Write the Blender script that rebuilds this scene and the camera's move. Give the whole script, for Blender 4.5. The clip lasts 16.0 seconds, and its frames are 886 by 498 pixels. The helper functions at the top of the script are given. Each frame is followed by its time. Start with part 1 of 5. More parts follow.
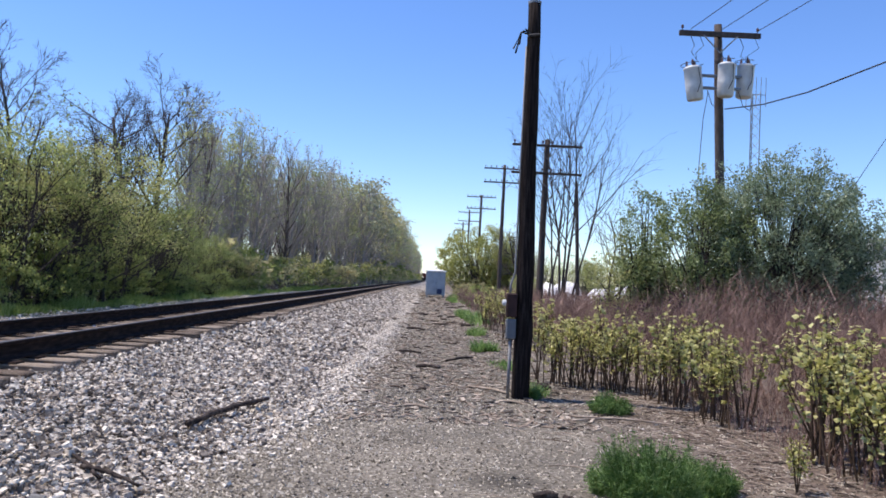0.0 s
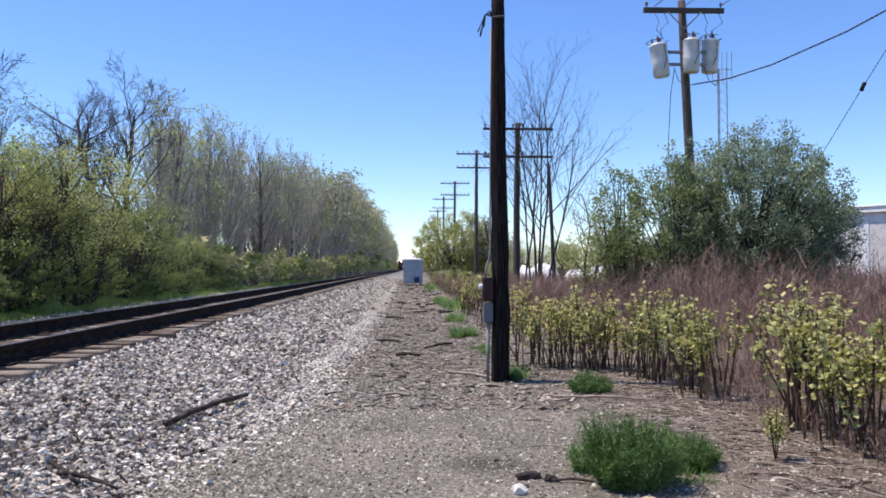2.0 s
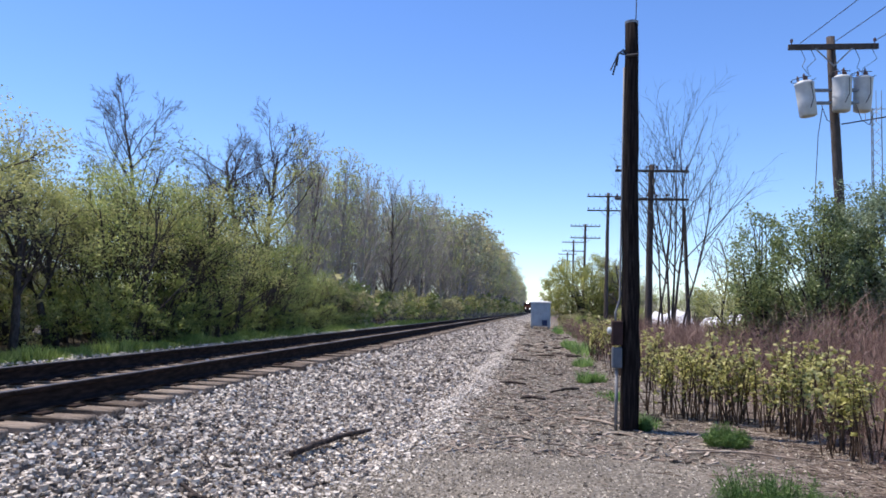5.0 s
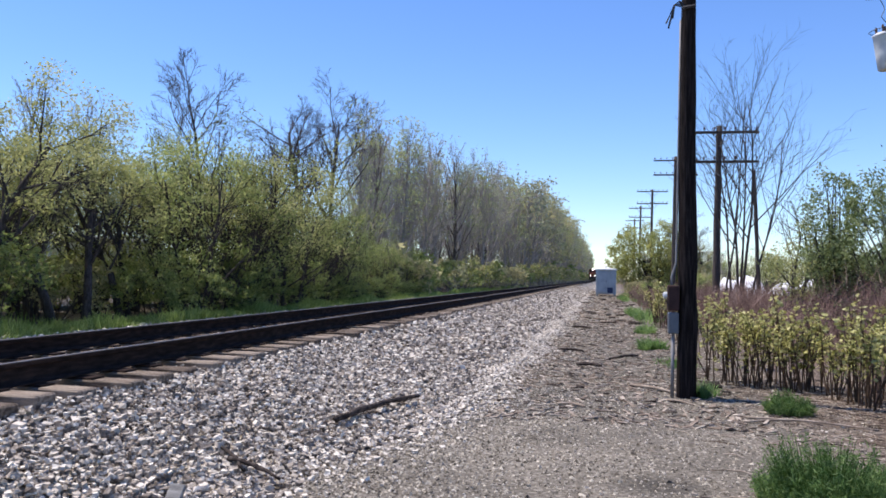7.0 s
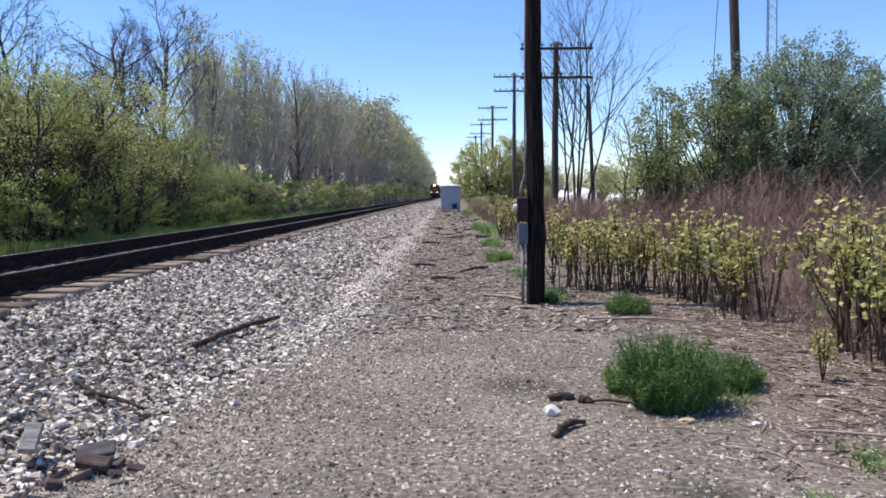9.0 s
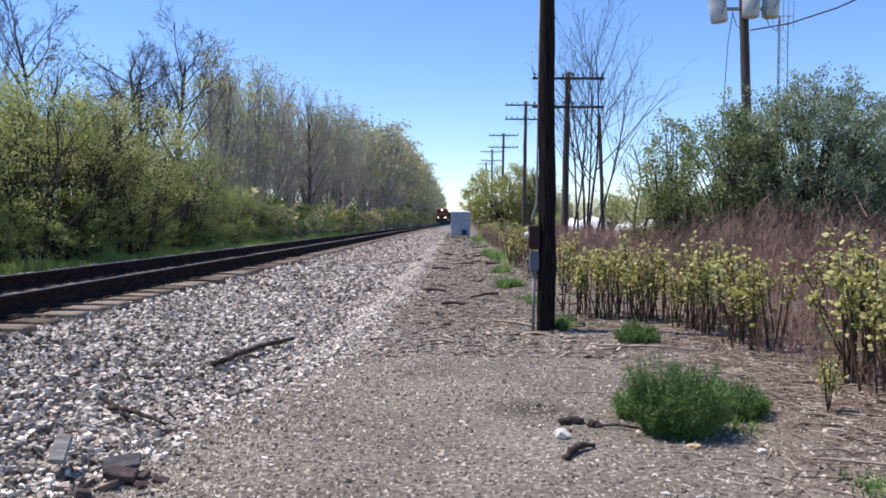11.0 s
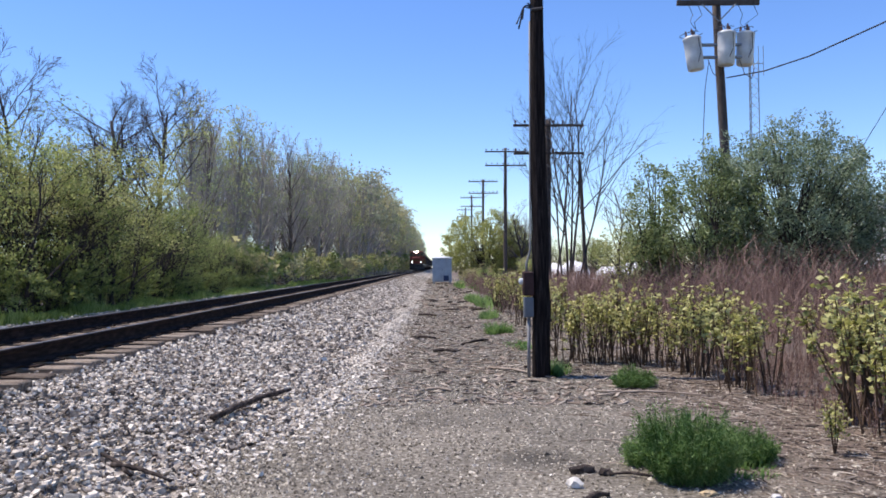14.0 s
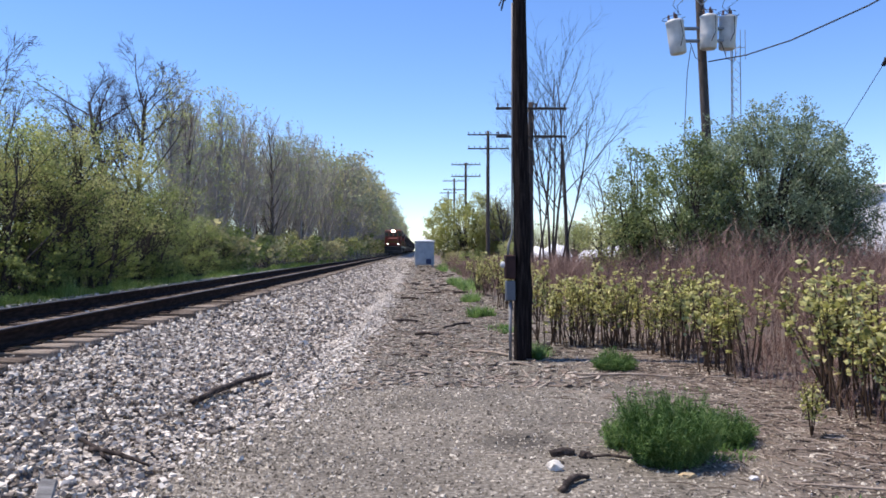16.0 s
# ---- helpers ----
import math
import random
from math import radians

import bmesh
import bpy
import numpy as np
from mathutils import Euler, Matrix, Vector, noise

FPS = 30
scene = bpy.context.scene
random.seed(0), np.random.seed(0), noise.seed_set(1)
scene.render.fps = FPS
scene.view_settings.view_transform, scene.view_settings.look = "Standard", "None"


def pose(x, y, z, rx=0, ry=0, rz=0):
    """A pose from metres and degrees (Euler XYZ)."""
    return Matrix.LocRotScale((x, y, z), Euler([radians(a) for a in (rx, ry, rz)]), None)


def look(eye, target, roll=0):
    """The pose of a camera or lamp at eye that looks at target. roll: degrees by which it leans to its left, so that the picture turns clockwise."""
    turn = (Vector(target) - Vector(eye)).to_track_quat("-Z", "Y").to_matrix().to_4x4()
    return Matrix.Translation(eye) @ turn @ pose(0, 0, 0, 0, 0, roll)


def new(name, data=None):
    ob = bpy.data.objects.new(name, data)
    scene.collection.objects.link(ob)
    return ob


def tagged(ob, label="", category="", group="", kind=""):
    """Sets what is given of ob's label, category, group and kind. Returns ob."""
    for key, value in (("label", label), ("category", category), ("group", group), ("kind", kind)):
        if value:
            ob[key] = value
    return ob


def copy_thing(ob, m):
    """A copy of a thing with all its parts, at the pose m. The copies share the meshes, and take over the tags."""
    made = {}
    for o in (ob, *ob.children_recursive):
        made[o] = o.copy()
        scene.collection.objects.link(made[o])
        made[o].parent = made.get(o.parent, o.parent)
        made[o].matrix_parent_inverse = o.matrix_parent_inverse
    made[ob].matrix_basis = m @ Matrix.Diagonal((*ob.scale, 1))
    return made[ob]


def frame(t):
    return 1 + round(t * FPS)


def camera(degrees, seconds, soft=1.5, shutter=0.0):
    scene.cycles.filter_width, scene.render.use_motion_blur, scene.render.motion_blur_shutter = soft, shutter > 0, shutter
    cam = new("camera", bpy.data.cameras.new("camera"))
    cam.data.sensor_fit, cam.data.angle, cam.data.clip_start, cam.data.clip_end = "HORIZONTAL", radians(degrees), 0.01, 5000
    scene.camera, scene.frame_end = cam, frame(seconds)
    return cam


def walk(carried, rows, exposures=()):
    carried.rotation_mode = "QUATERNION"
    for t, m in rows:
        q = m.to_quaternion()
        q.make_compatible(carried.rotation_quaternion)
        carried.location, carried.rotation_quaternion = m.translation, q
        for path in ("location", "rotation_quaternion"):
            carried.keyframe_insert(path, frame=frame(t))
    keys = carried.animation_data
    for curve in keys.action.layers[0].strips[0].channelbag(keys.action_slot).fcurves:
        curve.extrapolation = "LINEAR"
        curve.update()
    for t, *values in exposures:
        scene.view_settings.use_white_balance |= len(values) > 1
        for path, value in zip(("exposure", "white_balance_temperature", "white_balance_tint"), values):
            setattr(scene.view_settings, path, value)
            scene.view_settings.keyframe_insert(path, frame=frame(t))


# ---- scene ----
# Metres: x to the right of the track, y along it towards the coming train, z up from the dirt path.

# ---- camera ----
cam = camera(58.2, 16.0, soft=1.7)
PATH = [
    (0, -0.012, -0.140, 1.554, -0.58, 2.20, 2.53),
    (0.5, -0.010, -0.151, 1.549, -0.23, 0.75, 0.80),
    (1, -0.028, -0.156, 1.547, -0.08, 0.48, -0.80),
    (1.5, -0.005, -0.141, 1.536, -1.57, 0.49, -0.05),
    (2, 0.021, -0.109, 1.538, -2.30, 1.35, -0.20),
    (2.5, 0.017, -0.092, 1.528, 0.14, 2.01, 0.16),
    (3, -0.000, -0.104, 1.531, 3.61, 4.89, 0.19),
    (3.5, -0.116, -0.053, 1.527, 7.44, 3.79, 1.79),
    (5.8, 0.105, 0.022, 1.506, 6.82, 4.60, 1.39),
    (6, 0.103, 0.079, 1.507, 8.73, 4.49, 1.87),
    (6.5, 0.166, 0.168, 1.461, 15.23, 1.24, 0.26),
    (7, 0.232, 0.188, 1.473, 11.66, 1.93, 1.05),
    (7.5, 0.175, 0.156, 1.492, 16.10, -1.38, 5.04),
    (8, 0.122, 0.205, 1.469, 4.36, -5.25, -0.87),
    (8.5, 0.113, 0.197, 1.437, 3.68, -7.19, -1.65),
    (9, 0.104, 0.165, 1.449, 0.54, -3.85, -0.84),
    (9.2, 0.104, 0.158, 1.451, -0.05, -2.20, -0.10),
    (11.3, 0.047, -0.036, 1.462, 1.58, -2.00, 0.55),
    (11.5, 0.038, -0.043, 1.489, 1.71, -2.41, 1.17),
    (12, -0.063, -0.054, 1.483, 1.62, -2.40, 1.46),
    (12.5, -0.152, -0.040, 1.482, 1.82, -1.15, 0.18),
    (13, -0.176, -0.045, 1.474, 1.50, -0.56, -0.27),
    (13.5, -0.161, -0.049, 1.464, 0.73, -1.80, 0.04),
    (14, -0.146, -0.037, 1.483, -0.35, 1.29, -0.54),
    (14.5, -0.149, -0.032, 1.502, -1.05, 2.53, 0.25),
    (15, -0.127, -0.009, 1.503, -2.86, 1.99, 1.32),
    (15.5, -0.128, -0.005, 1.484, -2.05, 0.07, 0.51),
    (16, -0.134, -0.006, 1.484, -1.59, 0.07, -0.48),
]
walk(cam, [(t, pose(x, y, z, 90 + pitch, 0, yaw) @ pose(0, 0, 0, 0, 0, roll)) for t, x, y, z, yaw, pitch, roll in PATH],
     exposures=[(0.0, 0.10, 6280, 15), (16.0, 0.10, 6280, 15)])

# ---- daylight ----
SUN_AZIMUTH, SUN_HEIGHT = 78.0, 64.0  # degrees left of the track's direction, degrees above the horizon
sun_way = Vector((-math.sin(radians(SUN_AZIMUTH)) * math.cos(radians(SUN_HEIGHT)),
                  math.cos(radians(SUN_AZIMUTH)) * math.cos(radians(SUN_HEIGHT)), math.sin(radians(SUN_HEIGHT))))
world = bpy.data.worlds.new("sky")
scene.world = world
world.use_nodes = True
sky = world.node_tree.nodes.new("ShaderNodeTexSky")
sky.sky_type = "NISHITA"
sky.sun_disc = False
sky.sun_elevation = radians(SUN_HEIGHT)
sky.sun_rotation = radians(-SUN_AZIMUTH)
sky.air_density, sky.dust_density, sky.ozone_density = 1.0, 0.0, 6.0
backg = world.node_tree.nodes["Background"]
backg.inputs["Strength"].default_value = 0.178
tone = world.node_tree.nodes.new("ShaderNodeHueSaturation")
tone.inputs["Hue"].default_value, tone.inputs["Saturation"].default_value = 0.508, 1.12
world.node_tree.links.new(sky.outputs[0], tone.inputs["Color"])
world.node_tree.links.new(tone.outputs[0], backg.inputs["Color"])
sun_data = bpy.data.lights.new("sun", "SUN")
sun_data.energy, sun_data.angle, sun_data.color = 5.6, radians(0.53), (1.0, 0.91, 0.79)
sun = new("sun", sun_data)
sun.matrix_world = look(Vector((0, 0, 60)), Vector((0, 0, 60)) - sun_way)


# ---- materials ----
def material(name, stops, scale=8.0, rough=0.9, metal=0.0, bump=0.0, bump_scale=None, island=0.0, translucent=0.0,
             stretch=(1, 1, 1), fine=True, spec=0.3, per_object=0.0):
    """A surface whose colour runs over the stops by two scales of noise; island and per_object vary it from piece to piece."""
    mat = bpy.data.materials.new(name)
    mat.use_nodes = True
    tree = mat.node_tree
    nodes, links = tree.nodes, tree.links
    shader = nodes["Principled BSDF"]
    coord = nodes.new("ShaderNodeTexCoord")
    mapping = nodes.new("ShaderNodeMapping")
    mapping.inputs["Scale"].default_value = stretch
    links.new(coord.outputs["Object"], mapping.inputs["Vector"])
    big = nodes.new("ShaderNodeTexNoise")
    big.inputs["Scale"].default_value, big.inputs["Detail"].default_value = scale, 6
    links.new(mapping.outputs[0], big.inputs["Vector"])
    value = big.outputs["Fac"]
    if fine:
        small = nodes.new("ShaderNodeTexNoise")
        small.inputs["Scale"].default_value, small.inputs["Detail"].default_value = scale * 9, 3
        links.new(mapping.outputs[0], small.inputs["Vector"])
        add = nodes.new("ShaderNodeMath")
        add.operation = "MULTIPLY_ADD"
        add.inputs[1].default_value, add.inputs[2].default_value = 0.45, -0.225
        links.new(small.outputs["Fac"], add.inputs[0])
        plus = nodes.new("ShaderNodeMath")
        links.new(add.outputs[0], plus.inputs[0])
        links.new(value, plus.inputs[1])
        value = plus.outputs[0]
    for amount, kind in ((island, "ShaderNodeNewGeometry"), (per_object, "ShaderNodeObjectInfo")):
        if amount:
            source = nodes.new(kind)
            shift = nodes.new("ShaderNodeMath")
            shift.operation = "MULTIPLY_ADD"
            shift.inputs[1].default_value, shift.inputs[2].default_value = amount, -amount / 2
            links.new(source.outputs["Random Per Island" if kind.endswith("Geometry") else "Random"], shift.inputs[0])
            join = nodes.new("ShaderNodeMath")
            links.new(shift.outputs[0], join.inputs[0])
            links.new(value, join.inputs[1])
            value = join.outputs[0]
    ramp = nodes.new("ShaderNodeValToRGB")
    while len(ramp.color_ramp.elements) < len(stops):
        ramp.color_ramp.elements.new(0.5)
    for element, (at, colour) in zip(ramp.color_ramp.elements, stops):
        element.position, element.color = at, (*colour, 1)
    links.new(value, ramp.inputs["Fac"])
    links.new(ramp.outputs["Color"], shader.inputs["Base Color"])
    shader.inputs["Roughness"].default_value = rough
    shader.inputs["Metallic"].default_value = metal
    shader.inputs["Specular IOR Level"].default_value = spec
    if bump:
        relief = nodes.new("ShaderNodeTexNoise")
        relief.inputs["Scale"].default_value, relief.inputs["Detail"].default_value = bump_scale or scale * 4, 5
        links.new(mapping.outputs[0], relief.inputs["Vector"])
        node = nodes.new("ShaderNodeBump")
        node.inputs["Strength"].default_value, node.inputs["Distance"].default_value = 1.0, bump
        links.new(relief.outputs["Fac"], node.inputs["Height"])
        links.new(node.outputs[0], shader.inputs["Normal"])
    if translucent:
        thin = nodes.new("ShaderNodeBsdfTranslucent")
        links.new(ramp.outputs["Color"], thin.inputs["Color"])
        mix = nodes.new("ShaderNodeMixShader")
        mix.inputs[0].default_value = translucent
        links.new(shader.outputs[0], mix.inputs[1])
        links.new(thin.outputs[0], mix.inputs[2])
        links.new(mix.outputs[0], nodes["Material Output"].inputs["Surface"])
    return mat


def plain(name, colour, rough=0.6, metal=0.0, spread=0.25, scale=6.0, bump=0.0):
    """A painted or metal surface with slight mottling and dirt round one colour."""
    dark = tuple(c * (1 - spread) for c in colour)
    light = tuple(min(1, c * (1 + spread * 0.6)) for c in colour)
    return material(name, [(0.3, dark), (0.5, colour), (0.72, light)], scale, rough, metal, bump)


def glow(name, colour, strength):
    mat = bpy.data.materials.new(name)
    mat.use_nodes = True
    shader = mat.node_tree.nodes["Principled BSDF"]
    shader.inputs["Emission Color"].default_value = (*colour, 1)
    shader.inputs["Emission Strength"].default_value = strength
    return mat


M_BALLAST = material("ballast_stone", [(0.16, (0.105, 0.086, 0.070)), (0.4, (0.335, 0.288, 0.233)), (0.6, (0.53, 0.466, 0.378)), (0.86, (0.79, 0.72, 0.605))],
                     14, 0.92, bump=0.004, bump_scale=60, island=0.75)
M_BED = material("ballast_bed", [(0.3, (0.07, 0.058, 0.047)), (0.45, (0.22, 0.19, 0.155)), (0.55, (0.37, 0.325, 0.268)), (0.68, (0.60, 0.54, 0.445))],
                 16, 0.95, bump=0.03, bump_scale=22)
M_CHIP = material("pale_chips", [(0.2, (0.075, 0.063, 0.047)), (0.45, (0.20, 0.173, 0.13)), (0.6, (0.32, 0.28, 0.215)), (0.85, (0.58, 0.52, 0.41))], 20, 0.95, island=0.8)
M_WINDROW = material("pale_windrow_gravel", [(0.2, (0.324, 0.281, 0.225)), (0.5, (0.562, 0.497, 0.407)), (0.85, (0.842, 0.764, 0.640))], 20, 0.95, island=0.7)
M_TIE = material("weathered_tie", [(0.3, (0.06, 0.042, 0.03)), (0.5, (0.165, 0.128, 0.093)), (0.7, (0.32, 0.262, 0.20))], 5, 0.95, bump=0.006,
                 bump_scale=14, stretch=(0.6, 6, 6), per_object=0.25)
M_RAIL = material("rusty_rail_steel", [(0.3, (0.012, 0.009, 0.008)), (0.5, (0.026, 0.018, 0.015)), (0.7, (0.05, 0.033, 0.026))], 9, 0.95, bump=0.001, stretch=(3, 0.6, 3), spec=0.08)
M_RAILHEAD = plain("worn_rail_head", (0.13, 0.115, 0.105), 0.5, 0.7, 0.3, 12)
M_BARK = material("grey_brown_bark", [(0.3, (0.045, 0.036, 0.03)), (0.5, (0.11, 0.09, 0.075)), (0.7, (0.20, 0.17, 0.145))], 7, 0.95, bump=0.01, stretch=(3, 3, 0.7))
M_DARKBARK = material("dark_bark", [(0.3, (0.025, 0.021, 0.021)), (0.5, (0.055, 0.046, 0.044)), (0.7, (0.10, 0.085, 0.08))], 7, 0.95, bump=0.01, stretch=(3, 3, 0.7))
M_PALEBARK = material("pale_grey_bark", [(0.3, (0.17, 0.15, 0.135)), (0.5, (0.31, 0.28, 0.255)), (0.7, (0.44, 0.405, 0.37))], 7, 0.95, bump=0.008, stretch=(3, 3, 0.7))
M_TWIG = material("pale_bare_twigs", [(0.3, (0.23, 0.20, 0.188)), (0.5, (0.36, 0.32, 0.30)), (0.7, (0.49, 0.44, 0.415))], 3, 0.95, fine=False, per_object=0.3)
M_DUSKTWIG = material("dusky_bare_twigs", [(0.3, (0.05, 0.041, 0.043)), (0.5, (0.095, 0.079, 0.082)), (0.7, (0.15, 0.128, 0.13))], 3, 0.95, fine=False)
M_LEAF_SPRING = material("spring_leaves", [(0.2, (0.17, 0.195, 0.07)), (0.5, (0.37, 0.382, 0.14)), (0.85, (0.59, 0.58, 0.26))], 0.9, 0.6, per_object=0.3, island=0.35, translucent=0.55, fine=False)
M_LEAF_GREEN = material("young_green_leaves", [(0.2, (0.13, 0.18, 0.055)), (0.5, (0.295, 0.345, 0.108)), (0.85, (0.50, 0.54, 0.215))], 0.9, 0.6, per_object=0.3, island=0.35, translucent=0.55, fine=False)
M_LEAF_FRESH = material("fresh_treetop_leaves", [(0.2, (0.22, 0.265, 0.11)), (0.5, (0.37, 0.42, 0.18)), (0.85, (0.54, 0.57, 0.27))], 0.5, 0.6, per_object=0.3, island=0.5, translucent=0.5, fine=False)
M_LEAF_TAN = material("tan_catkins_and_buds", [(0.2, (0.30, 0.275, 0.14)), (0.5, (0.46, 0.43, 0.22)), (0.85, (0.62, 0.58, 0.32))], 0.5, 0.7, per_object=0.3, island=0.4, translucent=0.6, fine=False)
M_LEAF_BUD = material("opening_buds", [(0.2, (0.25, 0.265, 0.17)), (0.5, (0.38, 0.395, 0.255)), (0.85, (0.53, 0.54, 0.36))], 0.5, 0.7, per_object=0.3, island=0.5, translucent=0.5, fine=False)
M_LEAF_DARK = material("dark_green_leaves", [(0.2, (0.10, 0.135, 0.07)), (0.5, (0.215, 0.28, 0.15)), (0.85, (0.42, 0.48, 0.30))], 0.7, 0.36, island=0.6, translucent=0.35, fine=False, spec=0.55)
M_LEAF_MID = material("mid_green_leaves", [(0.2, (0.105, 0.145, 0.05)), (0.5, (0.22, 0.28, 0.105)), (0.85, (0.40, 0.45, 0.20))], 0.7, 0.5, island=0.6, translucent=0.4, fine=False, spec=0.4)
M_LEAF_KNOT = material("knotweed_leaves", [(0.2, (0.15, 0.16, 0.04)), (0.45, (0.40, 0.39, 0.11)), (0.8, (0.70, 0.66, 0.29))], 3, 0.5, island=0.7, translucent=0.4, fine=False)
M_LEAF_YELLOW = material("yellow_spring_leaves", [(0.2, (0.25, 0.265, 0.08)), (0.5, (0.42, 0.44, 0.15)), (0.85, (0.60, 0.60, 0.25))], 0.5, 0.6, island=0.5, translucent=0.6, fine=False)
M_CANE = material("knotweed_canes", [(0.3, (0.028, 0.017, 0.011)), (0.5, (0.059, 0.036, 0.020)), (0.7, (0.105, 0.065, 0.036))], 6, 0.7, island=0.5)
M_DRY = material("dry_red_brush", [(0.25, (0.10, 0.06, 0.048)), (0.5, (0.21, 0.128, 0.10)), (0.8, (0.36, 0.25, 0.20))], 1.2, 0.95, island=0.6, fine=False)
M_STRAW = material("dead_cane_straw", [(0.25, (0.13, 0.098, 0.072)), (0.5, (0.26, 0.205, 0.155)), (0.8, (0.45, 0.385, 0.305))], 6, 0.9, island=0.6)
M_GRASS = material("grass_blades", [(0.2, (0.08, 0.155, 0.04)), (0.5, (0.17, 0.285, 0.08)), (0.85, (0.30, 0.41, 0.15))], 2, 0.55, island=0.6, translucent=0.5, fine=False)
M_VERGE = material("sunlit_grass", [(0.2, (0.14, 0.20, 0.05)), (0.5, (0.27, 0.37, 0.095)), (0.85, (0.44, 0.52, 0.19))], 2, 0.55, island=0.6, translucent=0.5, fine=False)
M_POLE = material("creosoted_pole", [(0.3, (0.008, 0.0065, 0.0062)), (0.5, (0.019, 0.015, 0.014)), (0.72, (0.042, 0.034, 0.031))], 6, 1.0, bump=0.008, bump_scale=16, stretch=(6, 6, 0.5), spec=0.06)
M_OLDPOLE = material("weathered_pole", [(0.3, (0.04, 0.032, 0.028)), (0.5, (0.078, 0.063, 0.055)), (0.72, (0.135, 0.112, 0.10))], 6, 0.9, bump=0.006, stretch=(6, 6, 0.5))
M_DRIFT = material("rotten_wood", [(0.3, (0.015, 0.011, 0.009)), (0.5, (0.042, 0.031, 0.025)), (0.75, (0.125, 0.10, 0.082))], 9, 0.95, bump=0.006, stretch=(2, 2, 2))
M_GREYWOOD = material("greyed_lumber", [(0.3, (0.12, 0.115, 0.105)), (0.5, (0.22, 0.21, 0.19)), (0.75, (0.34, 0.33, 0.30))], 6, 0.95, bump=0.003, stretch=(1, 7, 7))
M_BRICK = material("broken_brick", [(0.3, (0.035, 0.027, 0.025)), (0.5, (0.08, 0.055, 0.048)), (0.75, (0.15, 0.105, 0.09))], 12, 0.95, bump=0.003)
M_SLAB = material("dark_slate", [(0.3, (0.03, 0.028, 0.028)), (0.6, (0.07, 0.066, 0.066)), (0.8, (0.12, 0.115, 0.115))], 9, 0.85, bump=0.002)
M_GALV = plain("galvanised_steel", (0.27, 0.29, 0.31), 0.55, 0.4, 0.25)
M_TANK = plain("grey_tank_paint", (0.60, 0.61, 0.60), 0.45, 0.0, 0.18, 4)
M_BUNGALOW = plain("pale_blue_grey_paint", (0.33, 0.385, 0.425), 0.5, 0.0, 0.2, 2)
M_WHITE = plain("white_sheeting", (0.78, 0.78, 0.77), 0.5, 0.0, 0.12, 2)
M_SIDING = plain("white_metal_siding", (0.82, 0.79, 0.74), 0.55, 0.0, 0.1, 3)
M_BLACK = plain("black_rubber", (0.02, 0.02, 0.022), 0.6, 0.0, 0.3)
M_BLUE = plain("dark_blue_panel", (0.025, 0.04, 0.10), 0.5)
M_WIRE = plain("dark_cable", (0.03, 0.03, 0.033), 0.6)
M_PORCELAIN = plain("brown_porcelain", (0.10, 0.06, 0.05), 0.25)
M_ORANGE = plain("dark_red_engine_paint", (0.15, 0.030, 0.020), 0.6, 0.0, 0.3, 2)
M_ENGINE = plain("black_engine_paint", (0.025, 0.024, 0.024), 0.5, 0.0, 0.3, 2)
M_CARBODY = material("sooty_wagon_steel", [(0.3, (0.03, 0.024, 0.022)), (0.5, (0.06, 0.048, 0.042)), (0.75, (0.11, 0.085, 0.07))], 1.5, 0.8)
M_YELLOW = plain("yellow_stripe_paint", (0.10, 0.055, 0.015), 0.6)
M_LAMP = glow("headlight", (1.0, 0.93, 0.8), 30.0)
M_DITCH = glow("ditch_lamp", (1.0, 0.93, 0.82), 9.0)
M_GLASS = plain("dark_cab_glass", (0.02, 0.025, 0.03), 0.08)


